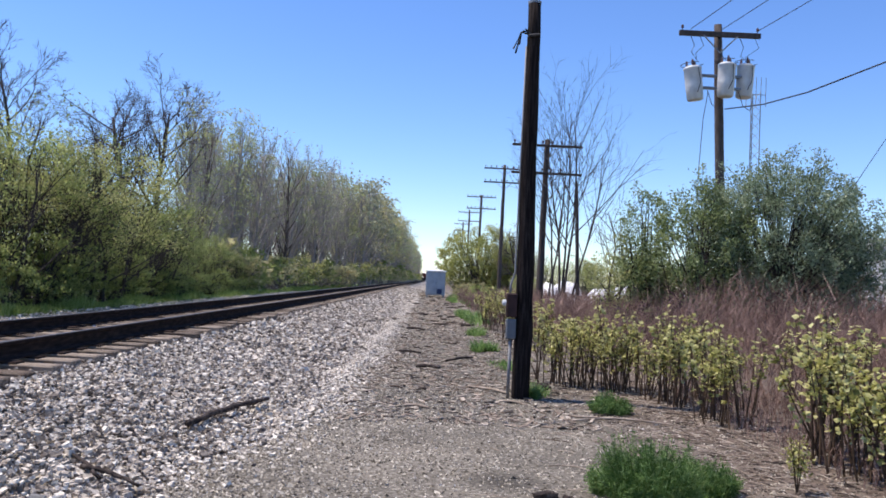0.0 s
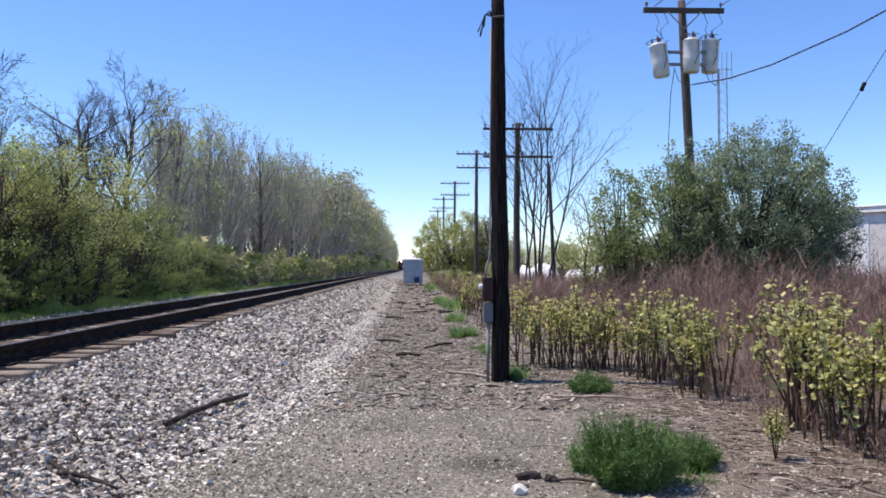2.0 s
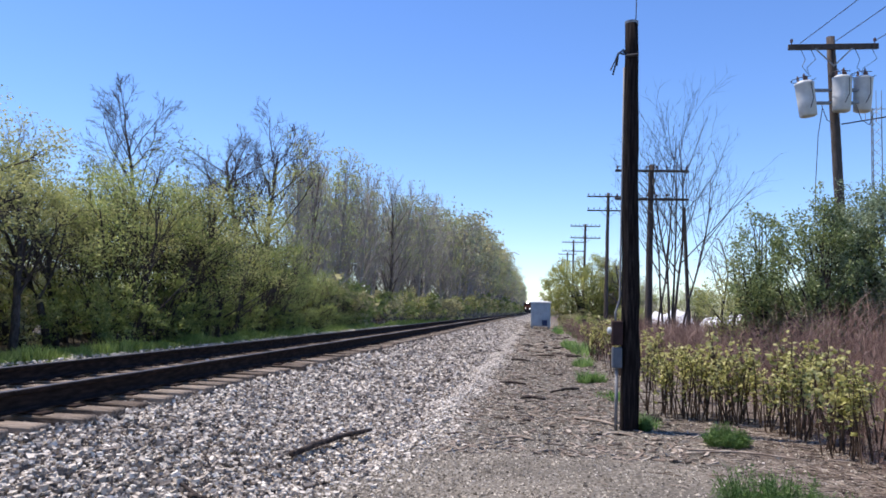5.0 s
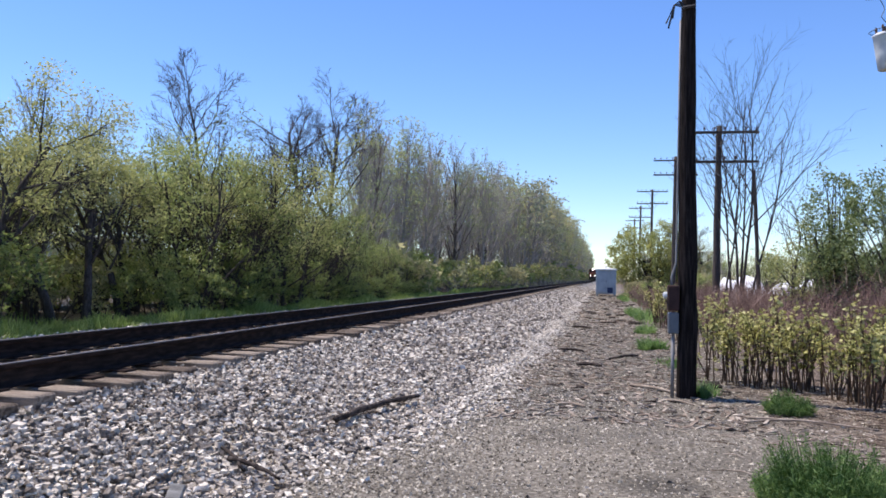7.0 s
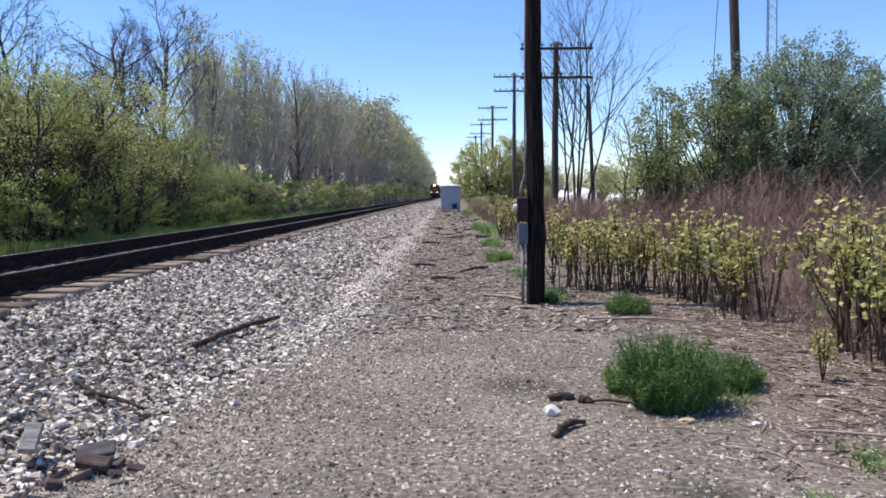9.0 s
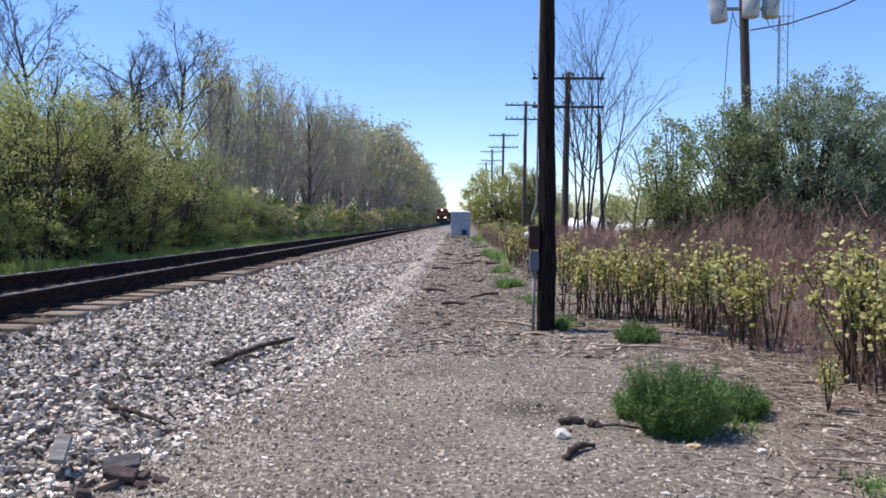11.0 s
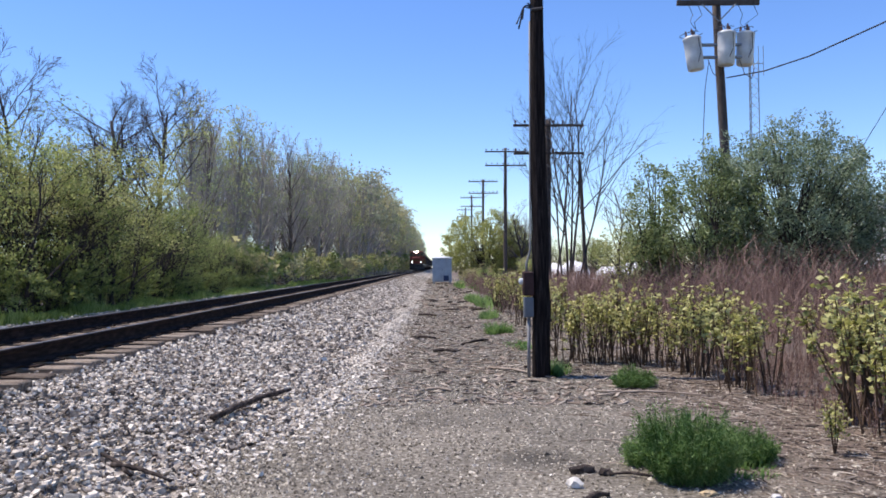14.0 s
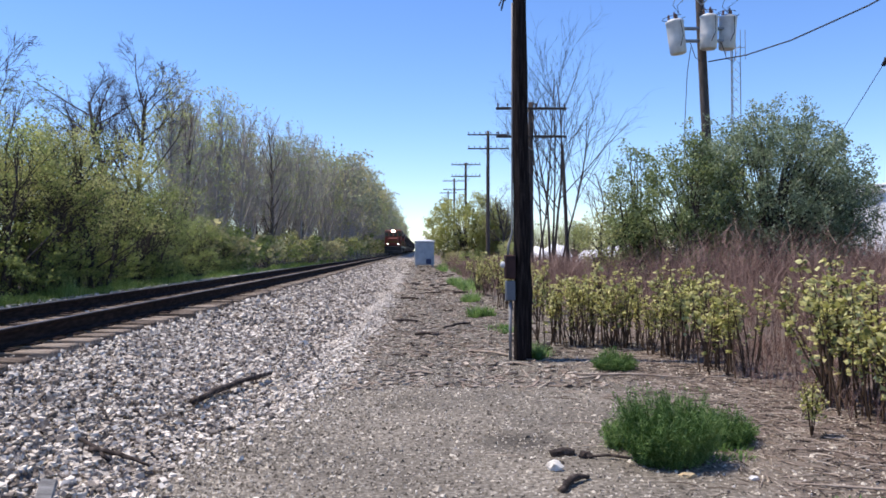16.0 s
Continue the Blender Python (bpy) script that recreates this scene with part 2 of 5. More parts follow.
# ---- mesh tools ----
class Build:
    """Collects vertices and faces for one mesh."""

    def __init__(self):
        self.v, self.f = [], []

    def add(self, verts, faces):
        n = len(self.v)
        self.v += [tuple(p) for p in verts]
        self.f += [tuple(n + i for i in face) for face in faces]

    def tube(self, points, radii, sides=6, cap=True):
        n = len(self.v)
        for k, p in enumerate(points):
            a, b = points[max(0, k - 1)], points[min(len(points) - 1, k + 1)]
            way = (Vector(b) - Vector(a)).normalized()
            side = way.cross(Vector((0, 0, 1)) if abs(way.z) < 0.9 else Vector((1, 0, 0))).normalized()
            up = side.cross(way)
            for s in range(sides):
                w = 2 * math.pi * s / sides
                q = Vector(p) + (side * math.cos(w) + up * math.sin(w)) * radii[k]
                self.v.append((q.x, q.y, q.z))
        for k in range(len(points) - 1):
            for s in range(sides):
                a, b = n + k * sides + s, n + k * sides + (s + 1) % sides
                self.f.append((a, b, b + sides, a + sides))
        if cap:
            self.f.append(tuple(n + s for s in reversed(range(sides))))
            self.f.append(tuple(n + (len(points) - 1) * sides + s for s in range(sides)))

    def box(self, x0, y0, z0, x1, y1, z1, m=None, bevel=0.0):
        b = min(bevel, (x1 - x0) / 3, (y1 - y0) / 3, (z1 - z0) / 3)
        if b <= 0:
            vs = [Vector((x, y, z)) for z in (z0, z1) for y in (y0, y1) for x in (x0, x1)]
            fs = [(0, 2, 3, 1), (4, 5, 7, 6), (0, 1, 5, 4), (2, 6, 7, 3), (0, 4, 6, 2), (1, 3, 7, 5)]
        else:
            bm = bmesh.new()
            bmesh.ops.create_cube(bm, size=1)
            for v in bm.verts:
                v.co = Vector(((x0 + x1) / 2 + v.co.x * (x1 - x0), (y0 + y1) / 2 + v.co.y * (y1 - y0), (z0 + z1) / 2 + v.co.z * (z1 - z0)))
            bmesh.ops.bevel(bm, geom=bm.edges[:], offset=b, segments=1, affect="EDGES")
            bm.verts.index_update()
            vs, fs = [v.co.copy() for v in bm.verts], [[v.index for v in f.verts] for f in bm.faces]
            bm.free()
        self.add([m @ v for v in vs] if m else vs, fs)
        return self

    def lathe(self, rings, sides=16, m=None):
        """A round body from (radius, z) rings."""
        vs = [Vector((r * math.cos(2 * math.pi * s / sides), r * math.sin(2 * math.pi * s / sides), z)) for r, z in rings for s in range(sides)]
        fs = [(k * sides + s, k * sides + (s + 1) % sides, (k + 1) * sides + (s + 1) % sides, (k + 1) * sides + s) for k in range(len(rings) - 1) for s in range(sides)]
        fs += [tuple(reversed(range(sides))), tuple((len(rings) - 1) * sides + s for s in range(sides))]
        self.add([m @ v for v in vs] if m else vs, fs)
        return self

    def leaf(self, p, size, rng, wide=0.6, flat=0.0):
        """One pointed leaf, slightly folded along its middle."""
        d = Vector((rng.gauss(0, 1), rng.gauss(0, 1), rng.gauss(0, 1) * (1 - flat))).normalized()
        s = d.cross(Vector((rng.gauss(0, 0.4 + 0.6 * (1 - flat)), rng.gauss(0, 0.4 + 0.6 * (1 - flat)), 1))).normalized()
        n = d.cross(s)
        p = Vector(p)
        a, b = p + d * size * 0.45 + s * size * wide / 2 + n * size * 0.1, p + d * size * 0.45 - s * size * wide / 2 + n * size * 0.1
        self.add((p, a, p + d * size, b), ((0, 1, 2), (0, 2, 3)))

    def leaflet(self, p, size, rng):
        """One small pointed leaf of a far tree."""
        d = Vector((rng.gauss(0, 1), rng.gauss(0, 1), rng.gauss(0, 1))).normalized()
        s = d.cross(Vector((rng.gauss(0, 1), rng.gauss(0, 1), 1))).normalized() * size * 0.42
        p = Vector(p)
        self.add((p - s, p + s, p + d * size), ((0, 1, 2),))

    def mesh(self, name, mat, smooth=False):
        me = bpy.data.meshes.new(name)
        me.from_pydata(self.v, [], self.f)
        me.materials.append(mat)
        if smooth:
            me.shade_smooth()
        me.update()
        return me


def thing(name, label, category, m=None, group="", kind=""):
    ob = tagged(new(name), label, category, group, kind)
    if m is not None:
        ob.matrix_basis = m
    return ob


def part(name, build, mat, parent, label="", smooth=False, at=None):
    ob = new(name, build if isinstance(build, bpy.types.Mesh) else build.mesh(name, mat, smooth))
    ob.parent = parent
    if at is not None:
        ob.matrix_basis = at
    if label:
        tagged(ob, label)
    return ob


# ---- ground ----
def toe(y):
    """Where the ballast meets the dirt path."""
    return -2.15 + 0.72 * min(1, max(0, (y - 3.5) / 7)) + 0.09 * math.sin(y * 0.9) + 0.05 * math.sin(y * 2.7 + 1)


def ballast_z(x, y):
    a = toe(y)
    if x > a:
        return -0.02 - (x - a) * 0.3
    points = [(a, -0.02), (a - 0.45, 0.075), (-3.05, 0.275), (-3.74, 0.448), (-4.05, 0.478), (-6.4, 0.49), (-7.7, 0.16), (-9.2, -0.04)]
    for (x1, z1), (x0, z0) in zip(points, points[1:]):
        if x >= x0:
            return z0 + (z1 - z0) * (x - x0) / (x1 - x0)
    return -0.1


def ground_z(x, y):
    if x < -9.2:
        return -0.02 + 0.05 * noise.noise((x * 0.3, y * 0.3, 0))
    if x < toe(y) + 0.15:
        return min(0.0, ballast_z(x, y) - 0.12)
    z = 0.018 * noise.noise((x * 1.3, y * 0.8, 3)) + 0.003 * noise.noise((x * 5, y * 5, 7))
    if x > 3.0:
        z += 0.06 * min(1, (x - 3) / 2) * (0.5 + noise.noise((x * 0.5, y * 0.5, 11)))
    return z


def steps(marks):
    out = []
    for (a, b, n) in marks:
        out += [a + (b - a) * k / n for k in range(n)]
    return out + [marks[-1][1]]


xs = steps([(-1500, -60, 8), (-60, -9.2, 14), (-9.2, -2.6, 10), (-2.6, 4.0, 60), (4, 30, 26), (30, 1500, 10)])
ys = steps([(-400, -4, 8), (-4, 2, 6), (2, 16, 110), (16, 60, 60), (60, 200, 20), (200, 3000, 14)])
b = Build()
b.v = [(x, y, ground_z(x, y)) for y in ys for x in xs]
b.f = [(j * len(xs) + i, j * len(xs) + i + 1, (j + 1) * len(xs) + i + 1, (j + 1) * len(xs) + i) for j in range(len(ys) - 1) for i in range(len(xs) - 1)]


def ground_material():
    """Grey dirt on the path, brown litter under the brush, grass farther off and beyond the track."""
    mat = material("dirt_and_litter", [(0.28, (0.07, 0.059, 0.045)), (0.44, (0.155, 0.135, 0.104)), (0.57, (0.225, 0.199, 0.156)), (0.72, (0.43, 0.39, 0.315))], 26.0, 0.96, bump=0.009, bump_scale=110)
    nodes, links = mat.node_tree.nodes, mat.node_tree.links
    shader = nodes["Principled BSDF"]
    base = shader.inputs["Base Color"].links[0].from_socket
    coord = nodes.new("ShaderNodeTexCoord")
    split = nodes.new("ShaderNodeSeparateXYZ")
    wobble = nodes.new("ShaderNodeTexNoise")
    wobble.inputs["Scale"].default_value, wobble.inputs["Detail"].default_value = 1.1, 5
    links.new(coord.outputs["Object"], split.inputs[0])
    links.new(coord.outputs["Object"], wobble.inputs["Vector"])
    shift = nodes.new("ShaderNodeMath")
    shift.operation = "MULTIPLY_ADD"
    shift.inputs[1].default_value = 2.4
    links.new(wobble.outputs["Fac"], shift.inputs[0])
    links.new(split.outputs["X"], shift.inputs[2])
    grain = nodes.new("ShaderNodeTexNoise")
    grain.inputs["Scale"].default_value, grain.inputs["Detail"].default_value = 30, 4
    links.new(coord.outputs["Object"], grain.inputs["Vector"])

    def layer(below, low, high, dark, light):
        edge = nodes.new("ShaderNodeMapRange")
        edge.inputs["From Min"].default_value, edge.inputs["From Max"].default_value = low, high
        links.new(shift.outputs[0], edge.inputs["Value"])
        ramp = nodes.new("ShaderNodeValToRGB")
        ramp.color_ramp.elements[0].position, ramp.color_ramp.elements[0].color = 0.35, (*dark, 1)
        ramp.color_ramp.elements[1].position, ramp.color_ramp.elements[1].color = 0.65, (*light, 1)
        links.new(grain.outputs["Fac"], ramp.inputs["Fac"])
        mix = nodes.new("ShaderNodeMix")
        mix.data_type = "RGBA"
        links.new(edge.outputs[0], mix.inputs["Factor"])
        links.new(below, mix.inputs["A"])
        links.new(ramp.outputs["Color"], mix.inputs["B"])
        return mix.outputs["Result"]

    # trodden darker soil in broad patches, and three oily stains
    patch = nodes.new("ShaderNodeTexNoise")
    patch.inputs["Scale"].default_value, patch.inputs["Detail"].default_value = 0.55, 4
    links.new(coord.outputs["Object"], patch.inputs["Vector"])
    shade = nodes.new("ShaderNodeMapRange")
    shade.inputs["From Min"].default_value, shade.inputs["From Max"].default_value = 0.38, 0.62
    shade.inputs["To Min"].default_value, shade.inputs["To Max"].default_value = 0.72, 1.12
    links.new(patch.outputs["Fac"], shade.inputs["Value"])
    factor = shade.outputs[0]
    for x, y, size in ((0.30, 8.72, 0.34), (0.62, 6.12, 0.36), (1.34, 3.82, 0.30)):
        far = nodes.new("ShaderNodeVectorMath")
        far.operation = "DISTANCE"
        far.inputs[1].default_value = (x, y, 0)
        links.new(coord.outputs["Object"], far.inputs[0])
        spot = nodes.new("ShaderNodeMapRange")
        spot.inputs["From Min"].default_value, spot.inputs["From Max"].default_value = size * 0.2, size * 1.2
        spot.inputs["To Min"].default_value, spot.inputs["To Max"].default_value = 0.38, 1.0
        links.new(far.outputs["Value"], spot.inputs["Value"])
        both = nodes.new("ShaderNodeMath")
        both.operation = "MULTIPLY"
        links.new(factor, both.inputs[0])
        links.new(spot.outputs[0], both.inputs[1])
        factor = both.outputs[0]
    # the path's soil is darker farther along
    path_dark = nodes.new("ShaderNodeMapRange")
    path_dark.inputs["From Min"].default_value, path_dark.inputs["From Max"].default_value = 7.5, 11.5
    path_dark.inputs["To Min"].default_value, path_dark.inputs["To Max"].default_value = 1.0, 0.66
    links.new(split.outputs["Y"], path_dark.inputs["Value"])
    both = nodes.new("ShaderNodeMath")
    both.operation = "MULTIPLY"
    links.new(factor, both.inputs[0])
    links.new(path_dark.outputs[0], both.inputs[1])
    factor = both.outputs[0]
    # and paler again beyond
    far_pale = nodes.new("ShaderNodeMapRange")
    far_pale.inputs["From Min"].default_value, far_pale.inputs["From Max"].default_value = 17, 30
    far_pale.inputs["To Min"].default_value, far_pale.inputs["To Max"].default_value = 1.0, 1.55
    links.new(split.outputs["Y"], far_pale.inputs["Value"])
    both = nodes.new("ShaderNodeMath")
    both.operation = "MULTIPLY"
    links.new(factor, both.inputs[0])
    links.new(far_pale.outputs[0], both.inputs[1])
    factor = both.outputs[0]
    soil = nodes.new("ShaderNodeVectorMath")
    soil.operation = "SCALE"
    links.new(base, soil.inputs[0])
    links.new(factor, soil.inputs["Scale"])
    base = soil.outputs[0]
    out = layer(base, 2.9, 4.2, (0.06, 0.043, 0.033), (0.21, 0.16, 0.122))
    out = layer(out, 24, 32, (0.05, 0.08, 0.02), (0.12, 0.15, 0.05))
    out = layer(out, -6.4, -7.4, (0.16, 0.145, 0.125), (0.42, 0.39, 0.345))
    out = layer(out, -10.4, -11.0, (0.045, 0.085, 0.015), (0.13, 0.17, 0.04))
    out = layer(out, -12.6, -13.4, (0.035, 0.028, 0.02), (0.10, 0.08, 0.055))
    links.new(out, shader.inputs["Base Color"])
    return mat


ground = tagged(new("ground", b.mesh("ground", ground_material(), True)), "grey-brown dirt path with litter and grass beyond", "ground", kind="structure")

# ---- ballast bed ----
bx = steps([(-9.3, -6.4, 8), (-6.4, -3.72, 8), (-3.72, -1.1, 26)])
by = steps([(-60, 2, 12), (2, 20, 90), (20, 80, 80), (80, 900, 60)])
b = Build()
b.v = [(x, y, ballast_z(x, y) - 0.03 + 0.02 * noise.noise((x * 4, y * 4, 1))) for y in by for x in bx]
b.f = [(j * len(bx) + i, j * len(bx) + i + 1, (j + 1) * len(bx) + i + 1, (j + 1) * len(bx) + i) for j in range(len(by) - 1) for i in range(len(bx) - 1)]
ballast = tagged(new("ballast", b.mesh("ballast", M_BED, True)), "light grey crushed stone ballast bed under the track", "ballast", kind="structure")

# ---- railway track ----
RAIL_X, RAIL_TOP, GAUGE = -4.31, 0.736, 1.505
track = thing("railway_track", "single railway track with rusty rails on weathered wooden ties", "railway track", kind="structure")
FOOT = RAIL_TOP - 0.186


def rail_mesh(y0, y1):
    web = [(-0.076, 0), (0.076, 0), (0.076, 0.011), (0.02, 0.03), (0.009, 0.05), (0.009, 0.13), (0.034, 0.148), (0.037, 0.178),
           (-0.037, 0.178), (-0.034, 0.148), (-0.009, 0.13), (-0.009, 0.05), (-0.02, 0.03), (-0.076, 0.011)]
    body, n = Build(), len(web)
    body.v = [(x, y, z) for y in (y0, y1) for x, z in web]
    body.f = [(k, k + n, (k + 1) % n + n, (k + 1) % n) for k in range(n)] + [tuple(range(n)), tuple(range(2 * n - 1, n - 1, -1))]
    head = Build().box(-0.030, y0, 0.1785, 0.030, y1, 0.186, bevel=0.004)
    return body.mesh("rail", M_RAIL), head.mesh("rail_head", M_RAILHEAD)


rail_body, rail_head = rail_mesh(-60, 900)
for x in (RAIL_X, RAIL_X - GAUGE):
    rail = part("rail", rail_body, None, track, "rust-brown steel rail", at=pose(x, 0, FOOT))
    part("rail_head", rail_head, None, rail, "worn shiny rail head")


# ---- the approaching train ----
def wheelset(parent, y, radius=0.5):
    b = Build()
    for x in (-0.75, 0.75):
        b.lathe([(radius + 0.025, -0.07), (radius, -0.05), (radius * 0.98, 0.07), (radius * 0.4, 0.075)], 16, pose(x, y, radius, 0, 90, 0))
    b.tube([(-0.8, y, radius), (0.8, y, radius)], [0.09, 0.09], 8)
    return part("wheelset", b, M_RAIL, parent, "steel wheelset")


def locomotive():
    """A six-axle freight engine; its nose is at y = 0 and it runs towards -y."""
    ob = thing("locomotive", "dark red and black diesel freight locomotive with lit headlights", "locomotive", group="train")
    b = Build().box(-1.5, 0.6, 1.15, 1.5, 21.6, 1.55, bevel=0.05)
    b.box(-1.0, 7.0, 0.35, 1.0, 14.5, 1.14, bevel=0.2)
    part("underframe", b, M_ENGINE, ob)
    b = Build().box(-1.5, 0.35, 0.28, 1.5, 0.6, 1.5, bevel=0.06)
    b.add([(-1.45, 0.34, 0.2), (1.45, 0.34, 0.2), (1.3, 0.34, 0.75), (-1.3, 0.34, 0.75), (0, -0.1, 0.2), (0, 0.05, 0.7)], [(0, 4, 5, 3), (4, 1, 2, 5), (3, 5, 2), (0, 1, 4)])
    part("pilot", b, M_ENGINE, ob, "black plough and pilot")
    b = Build().box(-0.95, 1.0, 1.5, 0.95, 2.9, 3.05, bevel=0.22)
    part("nose", b, M_ORANGE, ob, "dark red short nose")
    b = Build().box(-0.96, 0.98, 2.1, 0.96, 1.1, 2.45, bevel=0.02)
    part("nose_stripe", b, M_YELLOW, ob)
    b = Build().box(-1.5, 2.7, 1.5, 1.5, 5.4, 4.45, bevel=0.22)
    cab = part("cab", b, M_ORANGE, ob)
    for x in (-1.15, -0.4, 0.4, 1.15):
        part("windshield", Build().box(x - 0.3, 2.67, 3.25, x + 0.3, 2.72, 3.95, bevel=0.02), M_GLASS, cab, "dark windshield pane")
    for x in (-0.95, 0.95):
        part("number_board", Build().box(x - 0.33, 2.64, 4.02, x + 0.33, 2.70, 4.24, bevel=0.02), M_GLASS, cab)
    for x in (-0.16, 0.16):
        part("headlight", Build().lathe([(0.15, 0), (0.15, 0.06), (0.1, 0.08)], 14, pose(x, 2.66, 4.2, 90, 0, 0)), M_LAMP, cab, "bright lit headlight")
    for x in (-0.95, 0.95):
        part("ditch_light", Build().lathe([(0.10, 0), (0.10, 0.08), (0.07, 0.1)], 12, pose(x, 0.34, 1.9, 90, 0, 0)), M_DITCH, ob, "lit ditch light")
    b = Build().box(-0.9, 5.4, 1.5, 0.9, 21.0, 4.25, bevel=0.15)
    part("long_hood", b, M_ORANGE, ob, "dark red long hood")
    b = Build().box(-1.45, 17.0, 3.55, 1.45, 20.6, 4.5, bevel=0.15)
    part("radiator", b, M_ENGINE, ob, "black flared radiator housing")
    b = Build().box(-0.7, 8.0, 4.25, 0.7, 12.5, 4.6, bevel=0.1)
    part("exhaust_housing", b, M_ENGINE, ob)
    for x in (-1.48, 1.48):
        b = Build()
        b.tube([(x, 0.7, 2.55), (x, 21.4, 2.55)], [0.025, 0.025], 5)
        for k in range(12):
            b.tube([(x, 0.8 + k * 1.86, 1.5), (x, 0.8 + k * 1.86, 2.55)], [0.022, 0.022], 5)
        part("handrail", b, M_YELLOW, ob)
    b = Build()
    for x in (-1.2, -0.5, 0.5, 1.2):
        b.tube([(x, 0.55, 1.5), (x, 0.55, 2.5)], [0.022, 0.022], 5)
    b.tube([(-1.2, 0.55, 2.5), (1.2, 0.55, 2.5)], [0.022, 0.022], 5)
    part("front_railing", b, M_YELLOW, ob)
    for y in (2.6, 16.2):
        b = Build()
        for x in (-1.1, 1.1):
            b.box(x - 0.12, y - 0.3, 0.45, x + 0.12, y + 4.3, 0.95, bevel=0.06)
        part("truck_frame", b, M_ENGINE, ob)
        for k in range(3):
            wheelset(ob, y + 0.3 + k * 1.75)
    return ob


def wagon():
    """A dark open-top hopper wagon with ribbed sides."""
    ob = thing("hopper_wagon", "dark sooty ribbed steel hopper wagon in the train", "freight wagon", group="train")
    b = Build()
    b.add([(-1.5, 0.5, 1.6), (1.5, 0.5, 1.6), (1.5, 15.5, 1.6), (-1.5, 15.5, 1.6), (-1.55, 0.5, 3.95), (1.55, 0.5, 3.95), (1.55, 15.5, 3.95), (-1.55, 15.5, 3.95),
           (-1.45, 0.62, 3.95), (1.45, 0.62, 3.95), (1.45, 15.38, 3.95), (-1.45, 15.38, 3.95), (-1.4, 0.62, 3.2), (1.4, 0.62, 3.2), (1.4, 15.38, 3.2), (-1.4, 15.38, 3.2),
           (-0.9, 3.0, 0.6), (0.9, 3.0, 0.6), (0.9, 13.0, 0.6), (-0.9, 13.0, 0.6)],
          [(0, 1, 5, 4), (1, 2, 6, 5), (2, 3, 7, 6), (3, 0, 4, 7), (4, 5, 9, 8), (5, 6, 10, 9), (6, 7, 11, 10), (7, 4, 8, 11), (8, 9, 13, 12), (9, 10, 14, 13),
           (10, 11, 15, 14), (11, 8, 12, 15), (12, 13, 14, 15), (0, 16, 17, 1), (1, 17, 18, 2), (2, 18, 19, 3), (3, 19, 16, 0), (16, 19, 18, 17)])
    part("body", b, M_CARBODY, ob)
    b = Build()
    for x in (-1.58, 1.58):
        for k in range(11):
            b.box(x - 0.05, 0.7 + k * 1.4, 1.6, x + 0.05, 0.82 + k * 1.4, 3.95)
        b.box(x - 0.06, 0.5, 3.9, x + 0.06, 15.5, 4.02)
    part("ribs", b, M_CARBODY, ob)
    b = Build().box(-0.3, -0.2, 0.95, 0.3, 16.2, 1.25)
    part("sill", b, M_ENGINE, ob)
    for y in (1.6, 12.6):
        for k in range(2):
            wheelset(ob, y + k * 1.75, 0.46)
    return ob


ENGINE = locomotive()
TRAIN = [(ENGINE, 0.0), (copy_thing(ENGINE, pose(0, 0, 0)), 22.6)]
WAGON = wagon()
for k in range(15):
    TRAIN.append((WAGON if k == 0 else copy_thing(WAGON, pose(0, 0, 0)), 45.4 + 16.2 * k))


def motions():
    """The train comes on at a steady 18.9 metres a second."""
    for car, behind in TRAIN:
        walk(car, [(t, pose(RAIL_X - GAUGE / 2, 442.5 - 18.9 * t + behind, RAIL_TOP)) for t in range(0, 17, 2)])


# ---- trees ----
def grow(wood, twigs, p, d, length, radius, level, rng, o, tips):
    """One branch with its side branches; the thin ones go into twigs, the ends into tips."""
    n = 1 if level == o["levels"] or level >= o["coarse"] else (6, 3, 2, 2)[level]
    pts, rad = [Vector(p)], [radius]
    end = 0.3 if level == 0 else 0.35
    for k in range(n):
        d = (d + Vector((rng.gauss(0, 1), rng.gauss(0, 1), rng.gauss(0, 0.6))) * o["wiggle"] * (1 if level else o["bend"]) + Vector((0, 0, o["up"] * (0.3 if level == 0 else 1)))).normalized()
        pts.append(pts[-1] + d * length / n)
        rad.append(radius * (1 - (1 - end) * (k + 1) / n))
    if n == 1:
        side = d.cross(Vector((0.31, 0.2, 0.93))).normalized() * radius
        other = d.cross(side).normalized() * radius
        p = pts[0]
        twigs.add((p + side, p - side * 0.5 + other * 0.87, p - side * 0.5 - other * 0.87, pts[1]), ((0, 1, 3), (1, 2, 3), (2, 0, 3)))
    else:
        (wood if level < o["thin"] else twigs).tube(pts, rad, (7, 4, 3, 3)[level], cap=level == 0)
    if level == o["levels"]:
        tips.append((pts[-1], d))
        return
    kids = o["kids"][level]
    for k in range(kids):
        t = o["from"][level] + (1 - o["from"][level]) * (k + rng.random()) / kids
        i = min(n - 1, int(t * n))
        q = pts[i].lerp(pts[i + 1], t * n - i)
        a = rng.random() * 2 * math.pi if level else 2.4 * k + rng.random()
        along = (pts[i + 1] - pts[i]).normalized()
        side = along.cross(Vector((math.cos(a), math.sin(a), 0.2))).normalized()
        spread = radians(o["spread"] * (0.7 + 0.6 * rng.random()))
        way = (along * math.cos(spread) + side * math.sin(spread)).normalized()
        grow(wood, twigs, q, way, length * o["ratio"][level] * (1.15 - 0.55 * t) * (0.75 + 0.5 * rng.random()), max(o["fine"], rad[i] * o["thick"]), level + 1, rng, o, tips)
    if level:
        tips.append((pts[-1], d))


